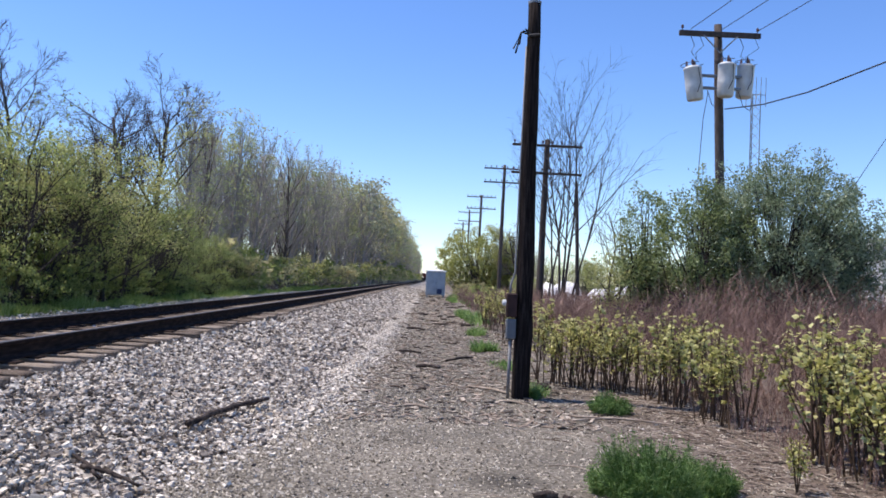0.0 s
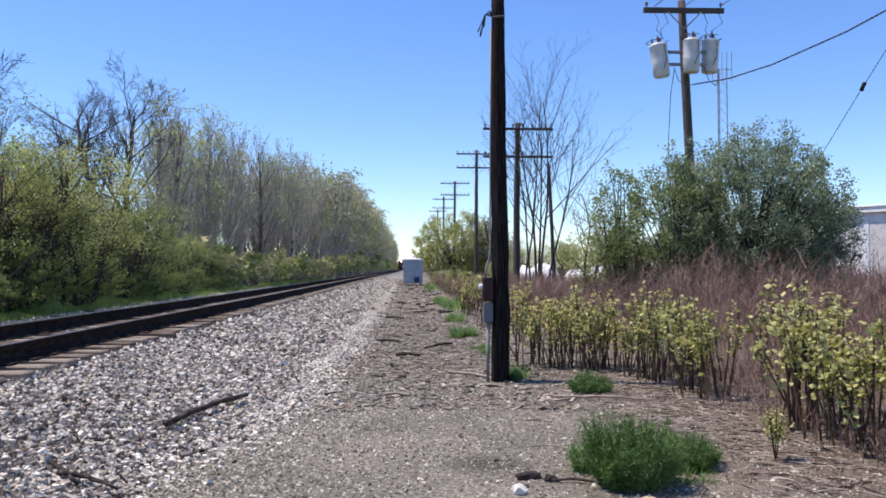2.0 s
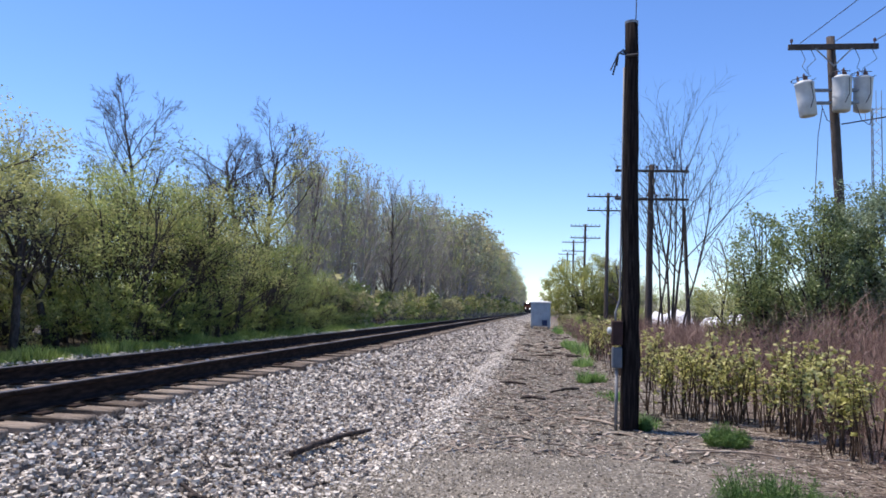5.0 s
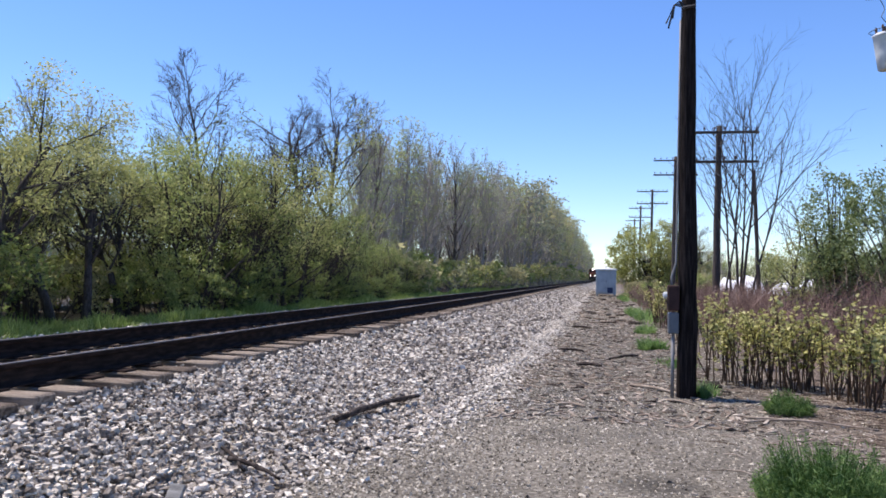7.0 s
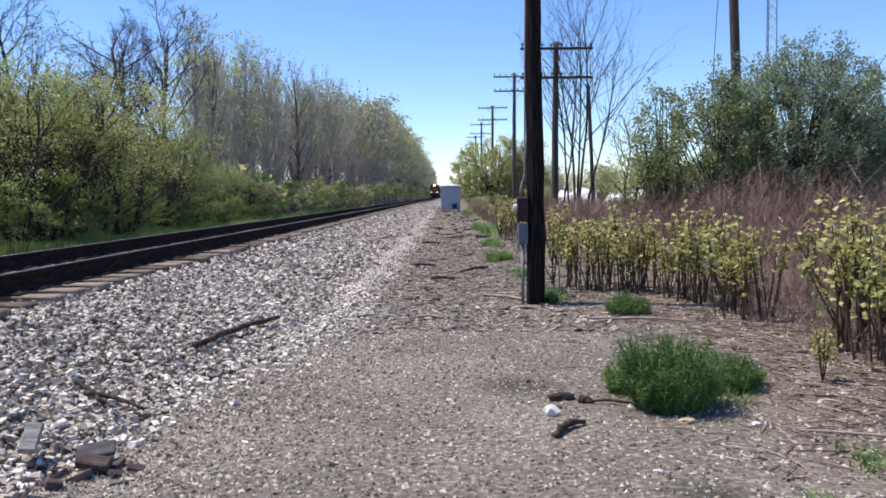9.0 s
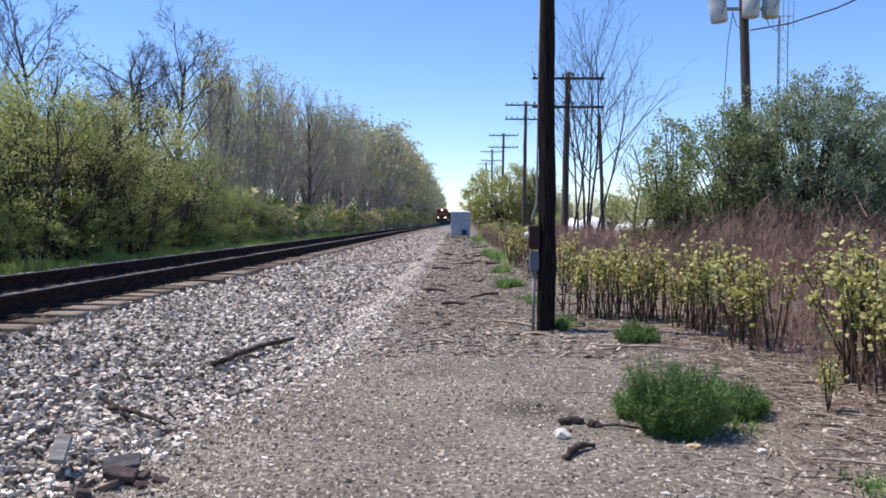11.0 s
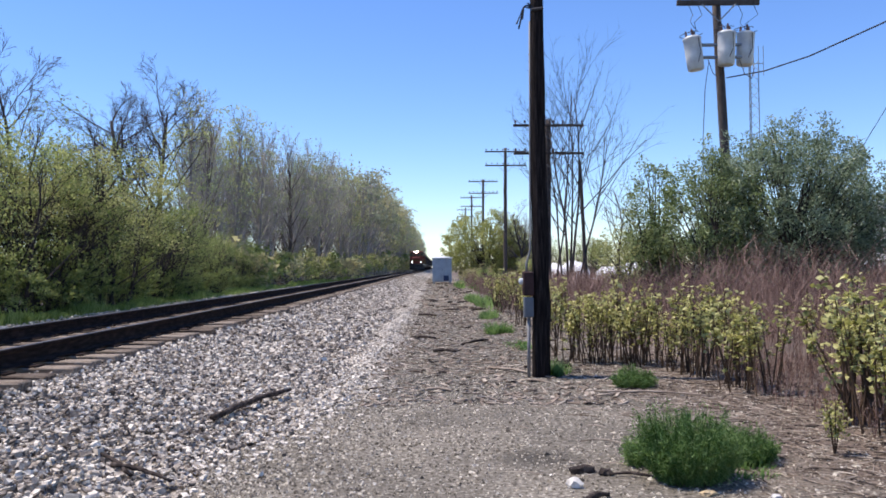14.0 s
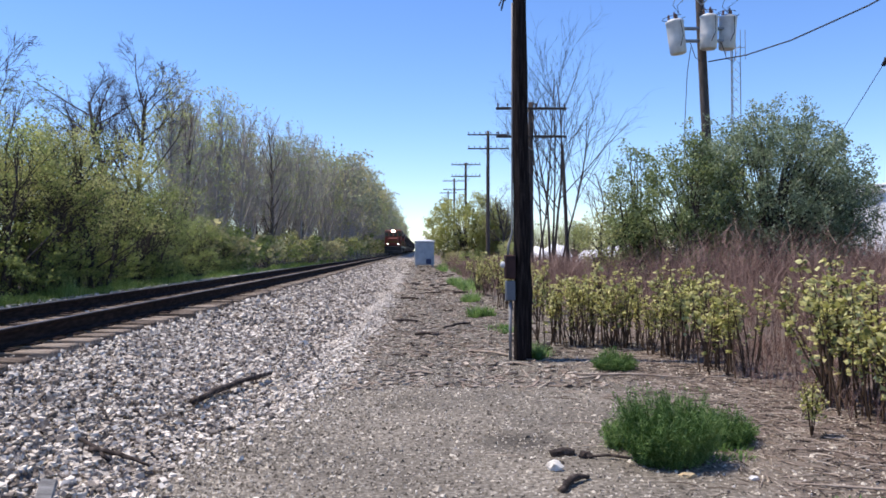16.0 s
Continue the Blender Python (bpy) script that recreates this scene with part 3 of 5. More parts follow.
def spray(crown, centre, way, count, radius, size, rng, simple=False):
    """One clump of leaves, fuller above and outside than within."""
    r = radius * rng.uniform(0.6, 1.35)
    for k in range(max(2, int(count * (r / radius) ** 1.6))):
        v = Vector((rng.gauss(0, 1), rng.gauss(0, 1), rng.gauss(0.15, 0.8))).normalized()
        p = centre + Vector((v.x, v.y, v.z * 0.75)) * r * rng.random() ** 0.45 + way * r * 0.4
        if simple:
            crown.leaflet(p, size * rng.uniform(0.7, 1.5), rng)
        else:
            crown.leaf(p, size * rng.uniform(0.6, 1.35), rng, 0.62, 0.25)


def tree(name, label, seed, stems, height, girth, leaf_mat=None, clumps=0, per=40, radius=0.3, leaf_size=0.08, bark=None, twig=None, category="tree", low=0.35, simple=False, **more):
    rng = random.Random(seed)
    o = dict(lean=0.24, coarse=2, wiggle=0.10, up=0.12, levels=3, thin=2, kids=(9, 5, 4), ratio=(0.5, 0.55, 0.6, 0.6), spread=42, thick=0.55, fine=0.006, bend=1.0)
    o["from"] = (low, 0.25, 0.2, 0.2)
    o.update(more)
    ob = thing(name, label, category)
    twigs, tips = Build(), []
    top = 0.0
    for s in range(stems):
        wood = Build()
        a = 2 * math.pi * s / max(1, stems) + rng.random()
        lean = 0.0 if stems == 1 else o["lean"] * (0.7 + 0.7 * rng.random())
        base = Vector((math.cos(a), math.sin(a), 0)) * (0.0 if stems == 1 else 0.25 + 0.3 * rng.random()) - Vector((0, 0, 0.15))
        way = Vector((math.cos(a) * lean, math.sin(a) * lean, 1)).normalized()
        grow(wood, twigs, base, way, height * (0.72 + 0.2 * rng.random()), girth * (0.8 + 0.4 * rng.random()), 0, rng, o, tips)
        top = max(top, max(v[2] for v in wood.v))
        part("trunk", wood, bark or M_BARK, ob, smooth=True)
    if twigs.f:
        top = max(top, max(v[2] for v in twigs.v))
        tagged(part("twigwork", twigs, twig or M_TWIG, ob), kind="stuff")
    if clumps:
        crown = Build()
        for k in range(clumps):
            p, d = tips[rng.randrange(len(tips))]
            spray(crown, p, d, per, radius, leaf_size, rng, simple)
        part("crown", crown, leaf_mat, ob)
    tall[ob.name] = top
    return ob


tall = {}
kinds = {}
YOUNG = "young broadleaf tree with yellow-green spring leaves beside the track"
SLIM = "tall slender tree with grey trunk and opening buds"
for s in range(3):
    kinds["leafy", s] = tree("leafy_tree", YOUNG, 10 + s, 2 + s % 2, 6.6, 0.12, M_LEAF_SPRING, 250, 56, 0.37, 0.072, spread=46, kids=(10, 6, 4), low=0.3, lean=0.26, bark=M_DARKBARK, twig=M_DARKBARK)
    kinds["green", s] = tree("green_bush", "dense bush with fresh green leaves at the wood's edge", 20 + s, 5, 4.6, 0.05, (M_LEAF_GREEN, M_LEAF_SPRING, M_LEAF_GREEN)[s], 128, 56, 0.43, 0.074, category="bush", spread=42, kids=(9, 5, 3), low=0.08, lean=0.2, bark=M_DARKBARK, twig=M_DARKBARK)
    kinds["slim", s] = tree("budding_tree", SLIM, 30 + s, 1, 12.5, 0.16, (M_LEAF_BUD, M_LEAF_FRESH, M_LEAF_BUD)[s], (170, 330, 40)[s], 5, 0.34, 0.105, simple=True, spread=32, kids=(27, 8, 5), ratio=(0.30, 0.45, 0.5, 0.5), up=0.2, wiggle=0.08, bend=0.35, low=0.16, thick=0.42, fine=0.0105, bark=(M_PALEBARK, M_PALEBARK, M_BARK)[s])
    kinds["bare", s] = tree("bare_tree", "tall leafless tree with dark trunk and fine grey twigs", 40 + s, (1, 2, 2)[s], 12.0, 0.19, levels=4, coarse=4, thin=3, kids=((17, 8, 6, 5), (13, 8, 6, 5), (10, 7, 6, 5))[s], ratio=((0.38, 0.48, 0.5, 0.55), (0.40, 0.5, 0.52, 0.55), (0.42, 0.5, 0.5, 0.55))[s], spread=(37, 44, 42)[s], up=(0.10, 0.10, 0.07)[s], wiggle=0.15, bend=0.5, thick=0.5, lean=0.07, low=(0.25, 0.4, 0.35)[s], fine=0.0095, bark=M_DARKBARK, twig=M_DUSKTWIG)
    kinds["far", s] = tree("woodland_tree", "distant trackside tree with thin spring foliage", 50 + s, 1 + s % 2, 13.5, 0.16, (M_LEAF_TAN, M_LEAF_FRESH, M_LEAF_BUD)[s], (150, 170, 90)[s], 7, 0.62, 0.24, simple=True, levels=2, thin=2, kids=(21, 8), ratio=(0.3, 0.5, 0.5), spread=32, up=0.2, wiggle=0.08, bend=0.35, lean=0.05, low=0.1, fine=0.026, bark=M_PALEBARK)
    kinds["shrub", s] = tree("undergrowth_shrub", "low shrub with brown stems and small green leaves", 60 + s, 3, 2.5, 0.03, (M_LEAF_GREEN, M_LEAF_SPRING, M_LEAF_TAN)[s], 66, 34, 0.34, 0.10, simple=True, category="bush", levels=2, thin=1, kids=(9, 5), spread=48, low=0.02, lean=0.35, bark=M_DARKBARK, twig=M_DARKBARK)
    kinds["scrub", s] = tree("trackside_scrub", "far trackside scrub with thin young leaves", 65 + s, 2, 2.6, 0.04, (M_LEAF_GREEN, M_LEAF_SPRING, M_LEAF_TAN)[s], 44, 9, 0.45, 0.24, simple=True, category="bush", levels=2, thin=1, kids=(8, 4), spread=45, low=0.03, lean=0.3, fine=0.015)

used = set()


def plant(kind, x, y, height, turn=None, label=""):
    """One tree of a kind, scaled to stand so many metres high."""
    rng = plant.rng
    m = pose(x, y, -0.02, 0, 0, rng.random() * 360 if turn is None else turn)
    ob = kinds[kind]
    size = height / tall[ob.name]
    if kind in used:
        ob = copy_thing(ob, m)
    else:
        used.add(kind)
        ob.matrix_basis = m
    wide = size * rng.uniform(0.92, 1.1)
    ob.scale = (wide, wide, size)
    if label:
        tagged(ob, label)
    return ob


def along(y, *marks):
    """Reads a value off the wood's outline along the track."""
    for (y0, a), (y1, c) in zip(marks, marks[1:]):
        if y <= y1:
            return a + (c - a) * max(0, y - y0) / (y1 - y0)
    return marks[-1][1]


plant.rng = random.Random(5)
R = plant.rng
# landmark trees over the left wood
plant(("bare", 0), -17.0, 32.8, 10.9, 110, label="tall leafless tree with a fan of upright purple-grey branches")
plant(("bare", 2), -18.0, 39.6, 10.4, 200)
plant(("bare", 2), 6.9, 68.0, 7.2, 60)
plant(("bare", 1), -16.2, 44.2, 13.0, 20, label="tall twin-trunked leafless tree with dark limbs")
plant(("slim", 2), -16.4, 20.6, 7.5)
plant(("slim", 2), -17.0, 24.4, 7.7)
# the leafy edge by the track
for x, y, h in ((-14.0, 19.2, 6.4), (-14.5, 15.9, 6.1), (-14.2, 12.6, 5.8), (-14.6, 22.6, 6.2), (-14.3, 29.4, 6.5)):
    plant(("leafy", R.randrange(3)), x, y, h)
y = 10.5
while y < 62:
    hedge = along(y, (10, 5.4), (17, 5.8), (25, 6.7), (32.5, 7.3), (35.5, 5.7), (46, 5.1), (52, 3.9), (62, 3.2))
    if y > 23:
        plant(("green", R.choice((0, 0, 1, 2, 2))), -14.1 + R.uniform(-0.4, 0.5), y, hedge * R.uniform(0.82, 1.06))
    gap = 20.5 < y < 26.5
    plant(("green", R.choice((0, 2))) if R.random() < 0.8 and not gap else ("leafy", R.randrange(3)), -16.6 + R.uniform(-0.5, 0.5), y + 1.1, hedge * R.uniform(0.8, 1.02) * (0.85 if y < 21 else 1))
    if y > 22:
        plant(("shrub", 0), -13.3 + R.uniform(-0.3, 0.2), y - 0.5, R.uniform(0.9, 1.5))
    if not 17 < y < 21.5:
        plant(("shrub", 0), -13.6 + R.uniform(-0.4, 0.3), y + 0.7, hedge * R.uniform(0.26, 0.40))
    plant(("shrub", R.choice((0, 0, 1, 2))), -15.3 + R.uniform(-0.4, 0.4), y, R.uniform(1.75, 2.0) if y < 24 else R.uniform(1.7, 2.3))
    plant(("shrub", 0), -17.6 + R.uniform(-0.4, 0.4), y + 1.2, R.uniform(1.9, 2.1) if gap else R.uniform(1.9, 2.4))
    if y < 34:
        plant(("green", 0), -19.4 if y < 24 or y > 31 else -23.5, y, hedge * 0.8)
    y += 2.45
for y in (21.6, 23.0, 24.4, 25.8, 27.2, 28.6):
    plant(("shrub", 0), -18.4, y, 2.05)
# the tall wood farther along
y = 48.5
while y < 112:
    edge = along(y, (48, -17.6), (55, -16.6), (75, -15.0), (110, -12.8))
    top = along(y, (48, 12.4), (55, 13.6), (68, 14.4), (76, 14.6), (88, 15.0), (112, 16.2))
    for back, size in ((0, 1.0), (-3.4, 0.97), (-7.5, 0.95)):
        x = edge + back + R.uniform(-0.9, 0.9)
        low = 0.55 if x / y < -0.335 else 1.0
        plant(("slim", R.choice((0, 1, 2, 2) if y < 60 else (0, 1, 1, 2))), x, y + R.uniform(-1, 1), top * size * low * R.uniform(0.88, 1.06))
    plant(("scrub", R.randrange(3)), edge + 1.6 + R.uniform(-0.5, 0.8), y, R.uniform(1.9, 3.1))
    plant(("shrub", R.choice((0, 2, 2))), edge - 0.8 + R.uniform(-0.5, 0.5), y + 1.4, R.uniform(2.4, 3.8))
    if R.random() < 0.4:
        plant(("green", R.randrange(3)), edge - 1.6, y, R.uniform(3.4, 5.2))
    y += 3.1
while y < 520:
    edge = along(y, (110, -12.6), (150, -11.6), (230, -11.0), (520, -10.4))
    top = along(y, (110, 16.2), (150, 18.4), (220, 19.6), (350, 18.0), (520, 17.0))
    for back in (0, -4.5):
        plant(("far", R.randrange(3)), edge + back + R.uniform(-0.8, 0.8), y + R.uniform(-2, 2), top * R.uniform(0.84, 1.04))
    plant(("scrub", R.randrange(3)), edge + 1.4 + R.uniform(-0.4, 0.4), y, R.uniform(2.6, 4.2))
    y += 4.6 if y < 220 else 10.0
# far trees that close the view to the right of the line
for k in range(26):
    plant(("far", R.randrange(3)), R.uniform(4, 9) + k * 2.6, R.uniform(120, 190) - k * 1.2, R.uniform(5.4, 8.0))
for k in range(14):
    plant(("far", R.randrange(3)), R.uniform(3.5, 8), 140 + k * 22, R.uniform(5.2, 7.4))
for k in range(13):
    plant(("green", R.choice((0, 2))), 9.0 + k * 1.7 + R.uniform(-0.5, 0.5), R.uniform(84, 96), R.uniform(4.0, 5.4))
# right of the signal house
for x, y, h in ((3.0, 47, 1.4), (5.6, 50, 2.0), (6.4, 52, 2.2), (2.6, 58, 1.6)):
    plant(("shrub", R.randrange(3)), x, y, h)
for x, y, h in ((8.0, 72, 5.8), (10.0, 74, 5.2), (9.2, 75, 4.6)):
    plant(("slim", 2), x, y, h)
for x, y, h in ((11.6, 52, 3.2), (13.3, 54, 4.2), (15.5, 54, 4.2), (11.2, 60, 4.0), (18, 52, 4.6), (20.5, 56, 4.8), (24, 58, 4.8), (27, 56, 4.8), (30, 52, 4.8)):
    plant(("green", R.randrange(3)), x, y, h)

for kind, ob in kinds.items():
    if kind not in used:
        plant(kind, -24.0, 60.0, 6.0)

# multi-stemmed bare sapling by the telegraph pole
sapling = tree("bare_sapling", "leafless multi-stemmed young tree with thin upright branches", 71, 6, 9.9, 0.062, levels=3, coarse=3, thin=1, kids=(10, 4, 3), spread=34, up=0.12, lean=0.035, bark=M_DARKBARK, twig=M_DARKBARK)
sapling.matrix_basis = pose(5.5, 34.9, 0, 0, 0, 30)
sapling = tree("bare_sapling", "leaning leafless young tree with thin branches", 72, 2, 5.6, 0.05, levels=3, thin=1, kids=(9, 5, 4), spread=40, up=0.08, bark=M_DARKBARK, twig=M_DARKBARK)
sapling.matrix_basis = pose(7.6, 33.5, 0, 0, 8, 0)


def dome_shrub(label, seed, x, y, z, rx, ry, rz, clumps, per, mat, size, ragged, shoot=0.6):
    """A rounded shrub: stems fanning out to leafy shoots that fill a lumpy dome, thinner towards its heart."""
    rng = random.Random(seed)
    ob = thing("large_shrub", label, "bush", pose(x, y, 0))
    stem_net, twig_net, crown = Build(), Build(), Build()
    for k in range(clumps):
        a, t = rng.random() * 6.283, math.acos(rng.uniform(-0.85, 1))
        d = Vector((math.sin(t) * math.cos(a), math.sin(t) * math.sin(a), math.cos(t)))
        reach = (0.36 + 0.64 * rng.random() ** 0.5) * (1 + ragged * noise.noise(d * 2.3 + Vector((seed, 0, 0))))
        c = Vector((d.x * rx, d.y * ry, d.z * rz)) * reach + Vector((0, 0, z))
        c.z = max(0.35, c.z)
        if k % 3 == 0:
            foot = Vector((rng.gauss(0, 0.3), rng.gauss(0, 0.3), -0.1))
            mid = foot.lerp(c, 0.5) + Vector((-c.x * 0.12, -c.y * 0.12, 0.3))
            stem_net.tube([foot, mid, c], [0.045, 0.028, 0.008], 4, cap=False)
        top = c + Vector((d.x * 0.5, d.y * 0.5, 0.75)) * shoot * rng.uniform(0.5, 1.2)
        twig_net.tube([c - d * 0.4, top], [0.008, 0.003], 3, cap=False)
        wide = shoot * 0.26
        for j in range(per):
            u = rng.random()
            q = c.lerp(top, u * 1.05) + Vector((rng.gauss(0, wide), rng.gauss(0, wide), rng.gauss(0, wide * 0.6))) * (1.15 - 0.75 * u)
            crown.leaf(q, size * rng.uniform(0.7, 1.4), rng, 0.5, 0.1)
    part("trunk", stem_net, M_DARKBARK, ob)
    tagged(part("twigwork", twig_net, M_DARKBARK, ob), kind="stuff")
    part("crown", crown, mat, ob)
    return ob


# big shrub round the power pole
dome_shrub("large rounded shrub with dark green leaves", 81, 9.8, 22.4, 2.65, 2.75, 2.3, 2.6, 660, 104, M_LEAF_DARK, 0.074, 0.12)
dome_shrub("dense shrub with dark green leaves", 83, 11.4, 23.0, 2.0, 1.5, 1.5, 1.9, 150, 76, M_LEAF_DARK, 0.088, 0.2)
dome_shrub("leafy shrub with lighter green leaves beside the larger one", 82, 7.4, 22.0, 2.1, 1.5, 1.4, 2.3, 230, 70, M_LEAF_MID, 0.088, 0.4)
dome_shrub("slim upright shrub with light green leaves", 86, 6.0, 22.6, 2.4, 0.55, 0.6, 2.1, 80, 66, M_LEAF_MID, 0.085, 0.5)
dome_shrub("loose shrub with light green leaves at the brush's edge", 85, 5.6, 23.2, 1.4, 1.2, 1.2, 1.2, 70, 44, M_LEAF_SPRING, 0.088, 0.6)
# rounded tree behind the signal house
dome_shrub("rounded bush-like tree with yellow-green spring leaves", 91, 4.1, 72.0, 2.9, 3.6, 2.5, 3.4, 470, 56, M_LEAF_YELLOW, 0.15, 0.16, 0.8)
dome_shrub("lower bush with yellow-green spring leaves", 92, 7.0, 73.0, 2.5, 2.0, 1.7, 2.5, 160, 52, M_LEAF_YELLOW, 0.15, 0.3, 0.8)


# ---- poles and wires ----
def wire(name, label, points, radius, sag=0.0, mat=None, group=""):
    pts = []
    for a, c in zip(points, points[1:]):
        for k in range(12):
            t = k / 12
            p = Vector(a).lerp(Vector(c), t)
            pts.append(p - Vector((0, 0, sag * 4 * t * (1 - t))))
    pts.append(Vector(points[-1]))
    b = Build()
    b.tube(pts, [radius] * len(pts), 6)
    return tagged(new(name, b.mesh(name, mat or M_WIRE, True)), label, "wire", group)


def round_pole(x0, z0, x1, z1, r0, r1, seed=1, bends=10, sides=14, wob=0.006):
    rng = random.Random(seed)
    pts = [Vector((x0 + (x1 - x0) * k / bends + rng.gauss(0, wob), rng.gauss(0, wob), z0 + (z1 - z0) * k / bends)) for k in range(bends + 1)]
    b = Build()
    b.tube(pts, [r0 + (r1 - r0) * k / bends + rng.gauss(0, wob * 0.5) for k in range(bends + 1)], sides)
    return b


pole = thing("service_pole", "dark creosoted wooden pole with meter box on the path's edge", "pole", pose(1.235, 10.69, 0))
part("post", round_pole(0.0, -0.3, -0.02, 5.4, 0.132, 0.088, 3, 14, 18), M_POLE, pole, smooth=True)
part("cap", Build().lathe([(0.09, 0), (0.092, 0.05), (0.07, 0.06)], 16, pose(-0.02, 0, 5.385)), M_GALV, pole, "grey metal pole cap")
b = Build().box(-0.255, -0.15, 1.09, -0.11, -0.02, 1.41, bevel=0.015)
part("meter_box", b, plain("rusty_box_paint", (0.045, 0.022, 0.019), 0.8, 0, 0.4, 9), pole, "rust-brown metal meter box")
b = Build().lathe([(0.042, 0), (0.045, 0.02), (0.04, 0.045), (0.015, 0.055)], 16, pose(-0.255, -0.09, 1.28, 0, -90, 0))
part("meter", b, M_TANK, pole, "pale round meter")
b = Build().box(-0.245, -0.14, 0.80, -0.115, -0.03, 1.065, bevel=0.012)
part("switch_box", b, plain("grey_box_paint", (0.12, 0.135, 0.15), 0.6), pole, "grey metal switch box")
b = Build()
b.tube([(-0.185, -0.08, 0.0), (-0.18, -0.08, 0.80)], [0.022, 0.022], 8)
b.tube([(-0.20, -0.07, 1.41), (-0.20, -0.06, 1.52), (-0.145, -0.04, 1.70), (-0.13, -0.03, 3.2), (-0.115, -0.02, 4.8)], [0.016, 0.016, 0.013, 0.012, 0.012], 8)
part("conduit", b, plain("dull_conduit", (0.24, 0.235, 0.23), 0.7, 0.2), pole, "thin grey conduit", smooth=True)
for k, (dx, dz) in enumerate(((-0.27, -0.42), (-0.22, -0.24), (-0.3, -0.33))):
    b = Build()
    b.tube([(-0.06, -0.09, 4.95), (-0.14, -0.1, 5.02 - 0.03 * k), (-0.2, -0.1, 4.97), (dx, -0.1, 4.97 + dz * 0.7)], [0.012] * 4, 5)
    part("cut_wire", b, M_WIRE, pole, "frayed end of a cut wire")
b = Build()
b.tube([(-0.1, -0.1, 4.93), (0.06, -0.11, 4.95)], [0.025, 0.02], 6)
part("wire_clamp", b, M_WIRE, pole, "dark wire clamp")
wire("overhead_wire", "thin dark wire rising from the pole top", [(1.27, 10.69, 5.35), (1.40, 11.3, 8.5), (1.58, 12.1, 13.0)], 0.007)


def crossarm(parent, z, half, pins, mat, x=0.0, y=0.0, turn=0.0, depth=0.11):
    m = pose(x, y, z, 0, 0, turn)
    arm = part("crossarm", Build().box(-half, -0.05, -depth / 2, half, 0.05, depth / 2, bevel=0.008), mat, parent, at=m)
    for k in range(pins):
        px = -half + 0.1 + (2 * half - 0.2) * k / (pins - 1)
        b = Build().lathe([(0.018, 0), (0.018, 0.07), (0.05, 0.08), (0.042, 0.12), (0.05, 0.13), (0.03, 0.18)], 8, pose(px, 0, depth / 2))
        part("insulator", b, M_PORCELAIN, arm)
    return arm


def telegraph_pole(x, y, top, arms, half):
    ob = thing("telegraph_pole", "weathered wooden telegraph pole with two crossarms beside the track", "pole", pose(x, y, 0), "telegraph line")
    part("post", round_pole(-0.12, -0.3, 0, top, 0.17, 0.12, int(y)), M_OLDPOLE, ob, smooth=True)
    for z in arms:
        crossarm(ob, z, half, 8, M_OLDPOLE, y=-0.16, turn=1.5)
        b = Build()
        for s in (-1, 1):
            b.tube([(s * 0.6, -0.18, z - 0.03), (0, -0.18, z - 0.62)], [0.018, 0.018], 5)
        part("brace", b, M_GALV, ob)
    return ob


telegraph_pole(4.95, 36.3, 8.2, (7.9, 6.62), 1.62)
telegraph_pole(5.35, 64.0, 11.05, (10.72, 9.6), 1.66)
telegraph_pole(5.02, 90.0, 11.35, (11.1, 9.78), 1.66)
telegraph_pole(4.9, 118.0, 12.1, (11.7, 10.4), 1.66)
telegraph_pole(5.1, 150.0, 12.6, (12.2, 10.9), 1.66)
stub = thing("bare_pole", "thin weathered wooden pole without crossarms", "pole", pose(6.78, 37.3, 0))
part("post", round_pole(0.05, -0.3, -0.22, 6.4, 0.10, 0.075, 9), M_OLDPOLE, stub, smooth=True)

power = thing("power_pole", "tall wooden power pole with crossarm and three grey transformers", "utility pole", pose(9.2, 25.6, 0))
part("post", round_pole(0.2, -0.3, -0.26, 10.3, 0.17, 0.125, 21), M_OLDPOLE, power, smooth=True)
arm = crossarm(power, 9.93, 1.33, 2, M_OLDPOLE, -0.24, -0.18, 0, 0.17)
b = Build()
for s in (-1, 1):
    b.tube([(-0.24 + s * 0.55, -0.25, 9.86), (-0.24, -0.25, 9.3)], [0.022, 0.022], 5)
part("brace", b, M_GALV, power, "steel crossarm brace")


def transformer(x, y, z, lean):
    m = pose(x, y, z, 0, lean, 0)
    tank = part("transformer", Build().lathe([(0.22, 0), (0.255, 0.03), (0.27, 0.5), (0.275, 0.98), (0.29, 1.0), (0.29, 1.04), (0.2, 1.10), (0.05, 1.13)], 20), M_TANK, power, "pale grey cylindrical transformer", True, m)
    for a in (40, 140, 260):
        c = Vector((0.17 * math.cos(radians(a)), 0.17 * math.sin(radians(a)), 1.06))
        part("bushing", Build().lathe([(0.03, 0), (0.05, 0.03), (0.03, 0.07), (0.05, 0.10), (0.03, 0.14), (0.045, 0.17), (0.015, 0.25)], 8, Matrix.Translation(c)), M_PORCELAIN, tank)
    b = Build()
    b.tube([(0.36 * math.cos(a / 10 * math.pi), 0.36 * math.sin(a / 10 * math.pi), 1.16) for a in range(0, 17)], [0.012] * 17, 5)
    b.tube([(0.1, -0.29, 1.0), (0.12, -0.30, 0.5), (0.0, -0.28, 0.2)], [0.012] * 3, 5)
    part("lead", b, M_WIRE, tank)


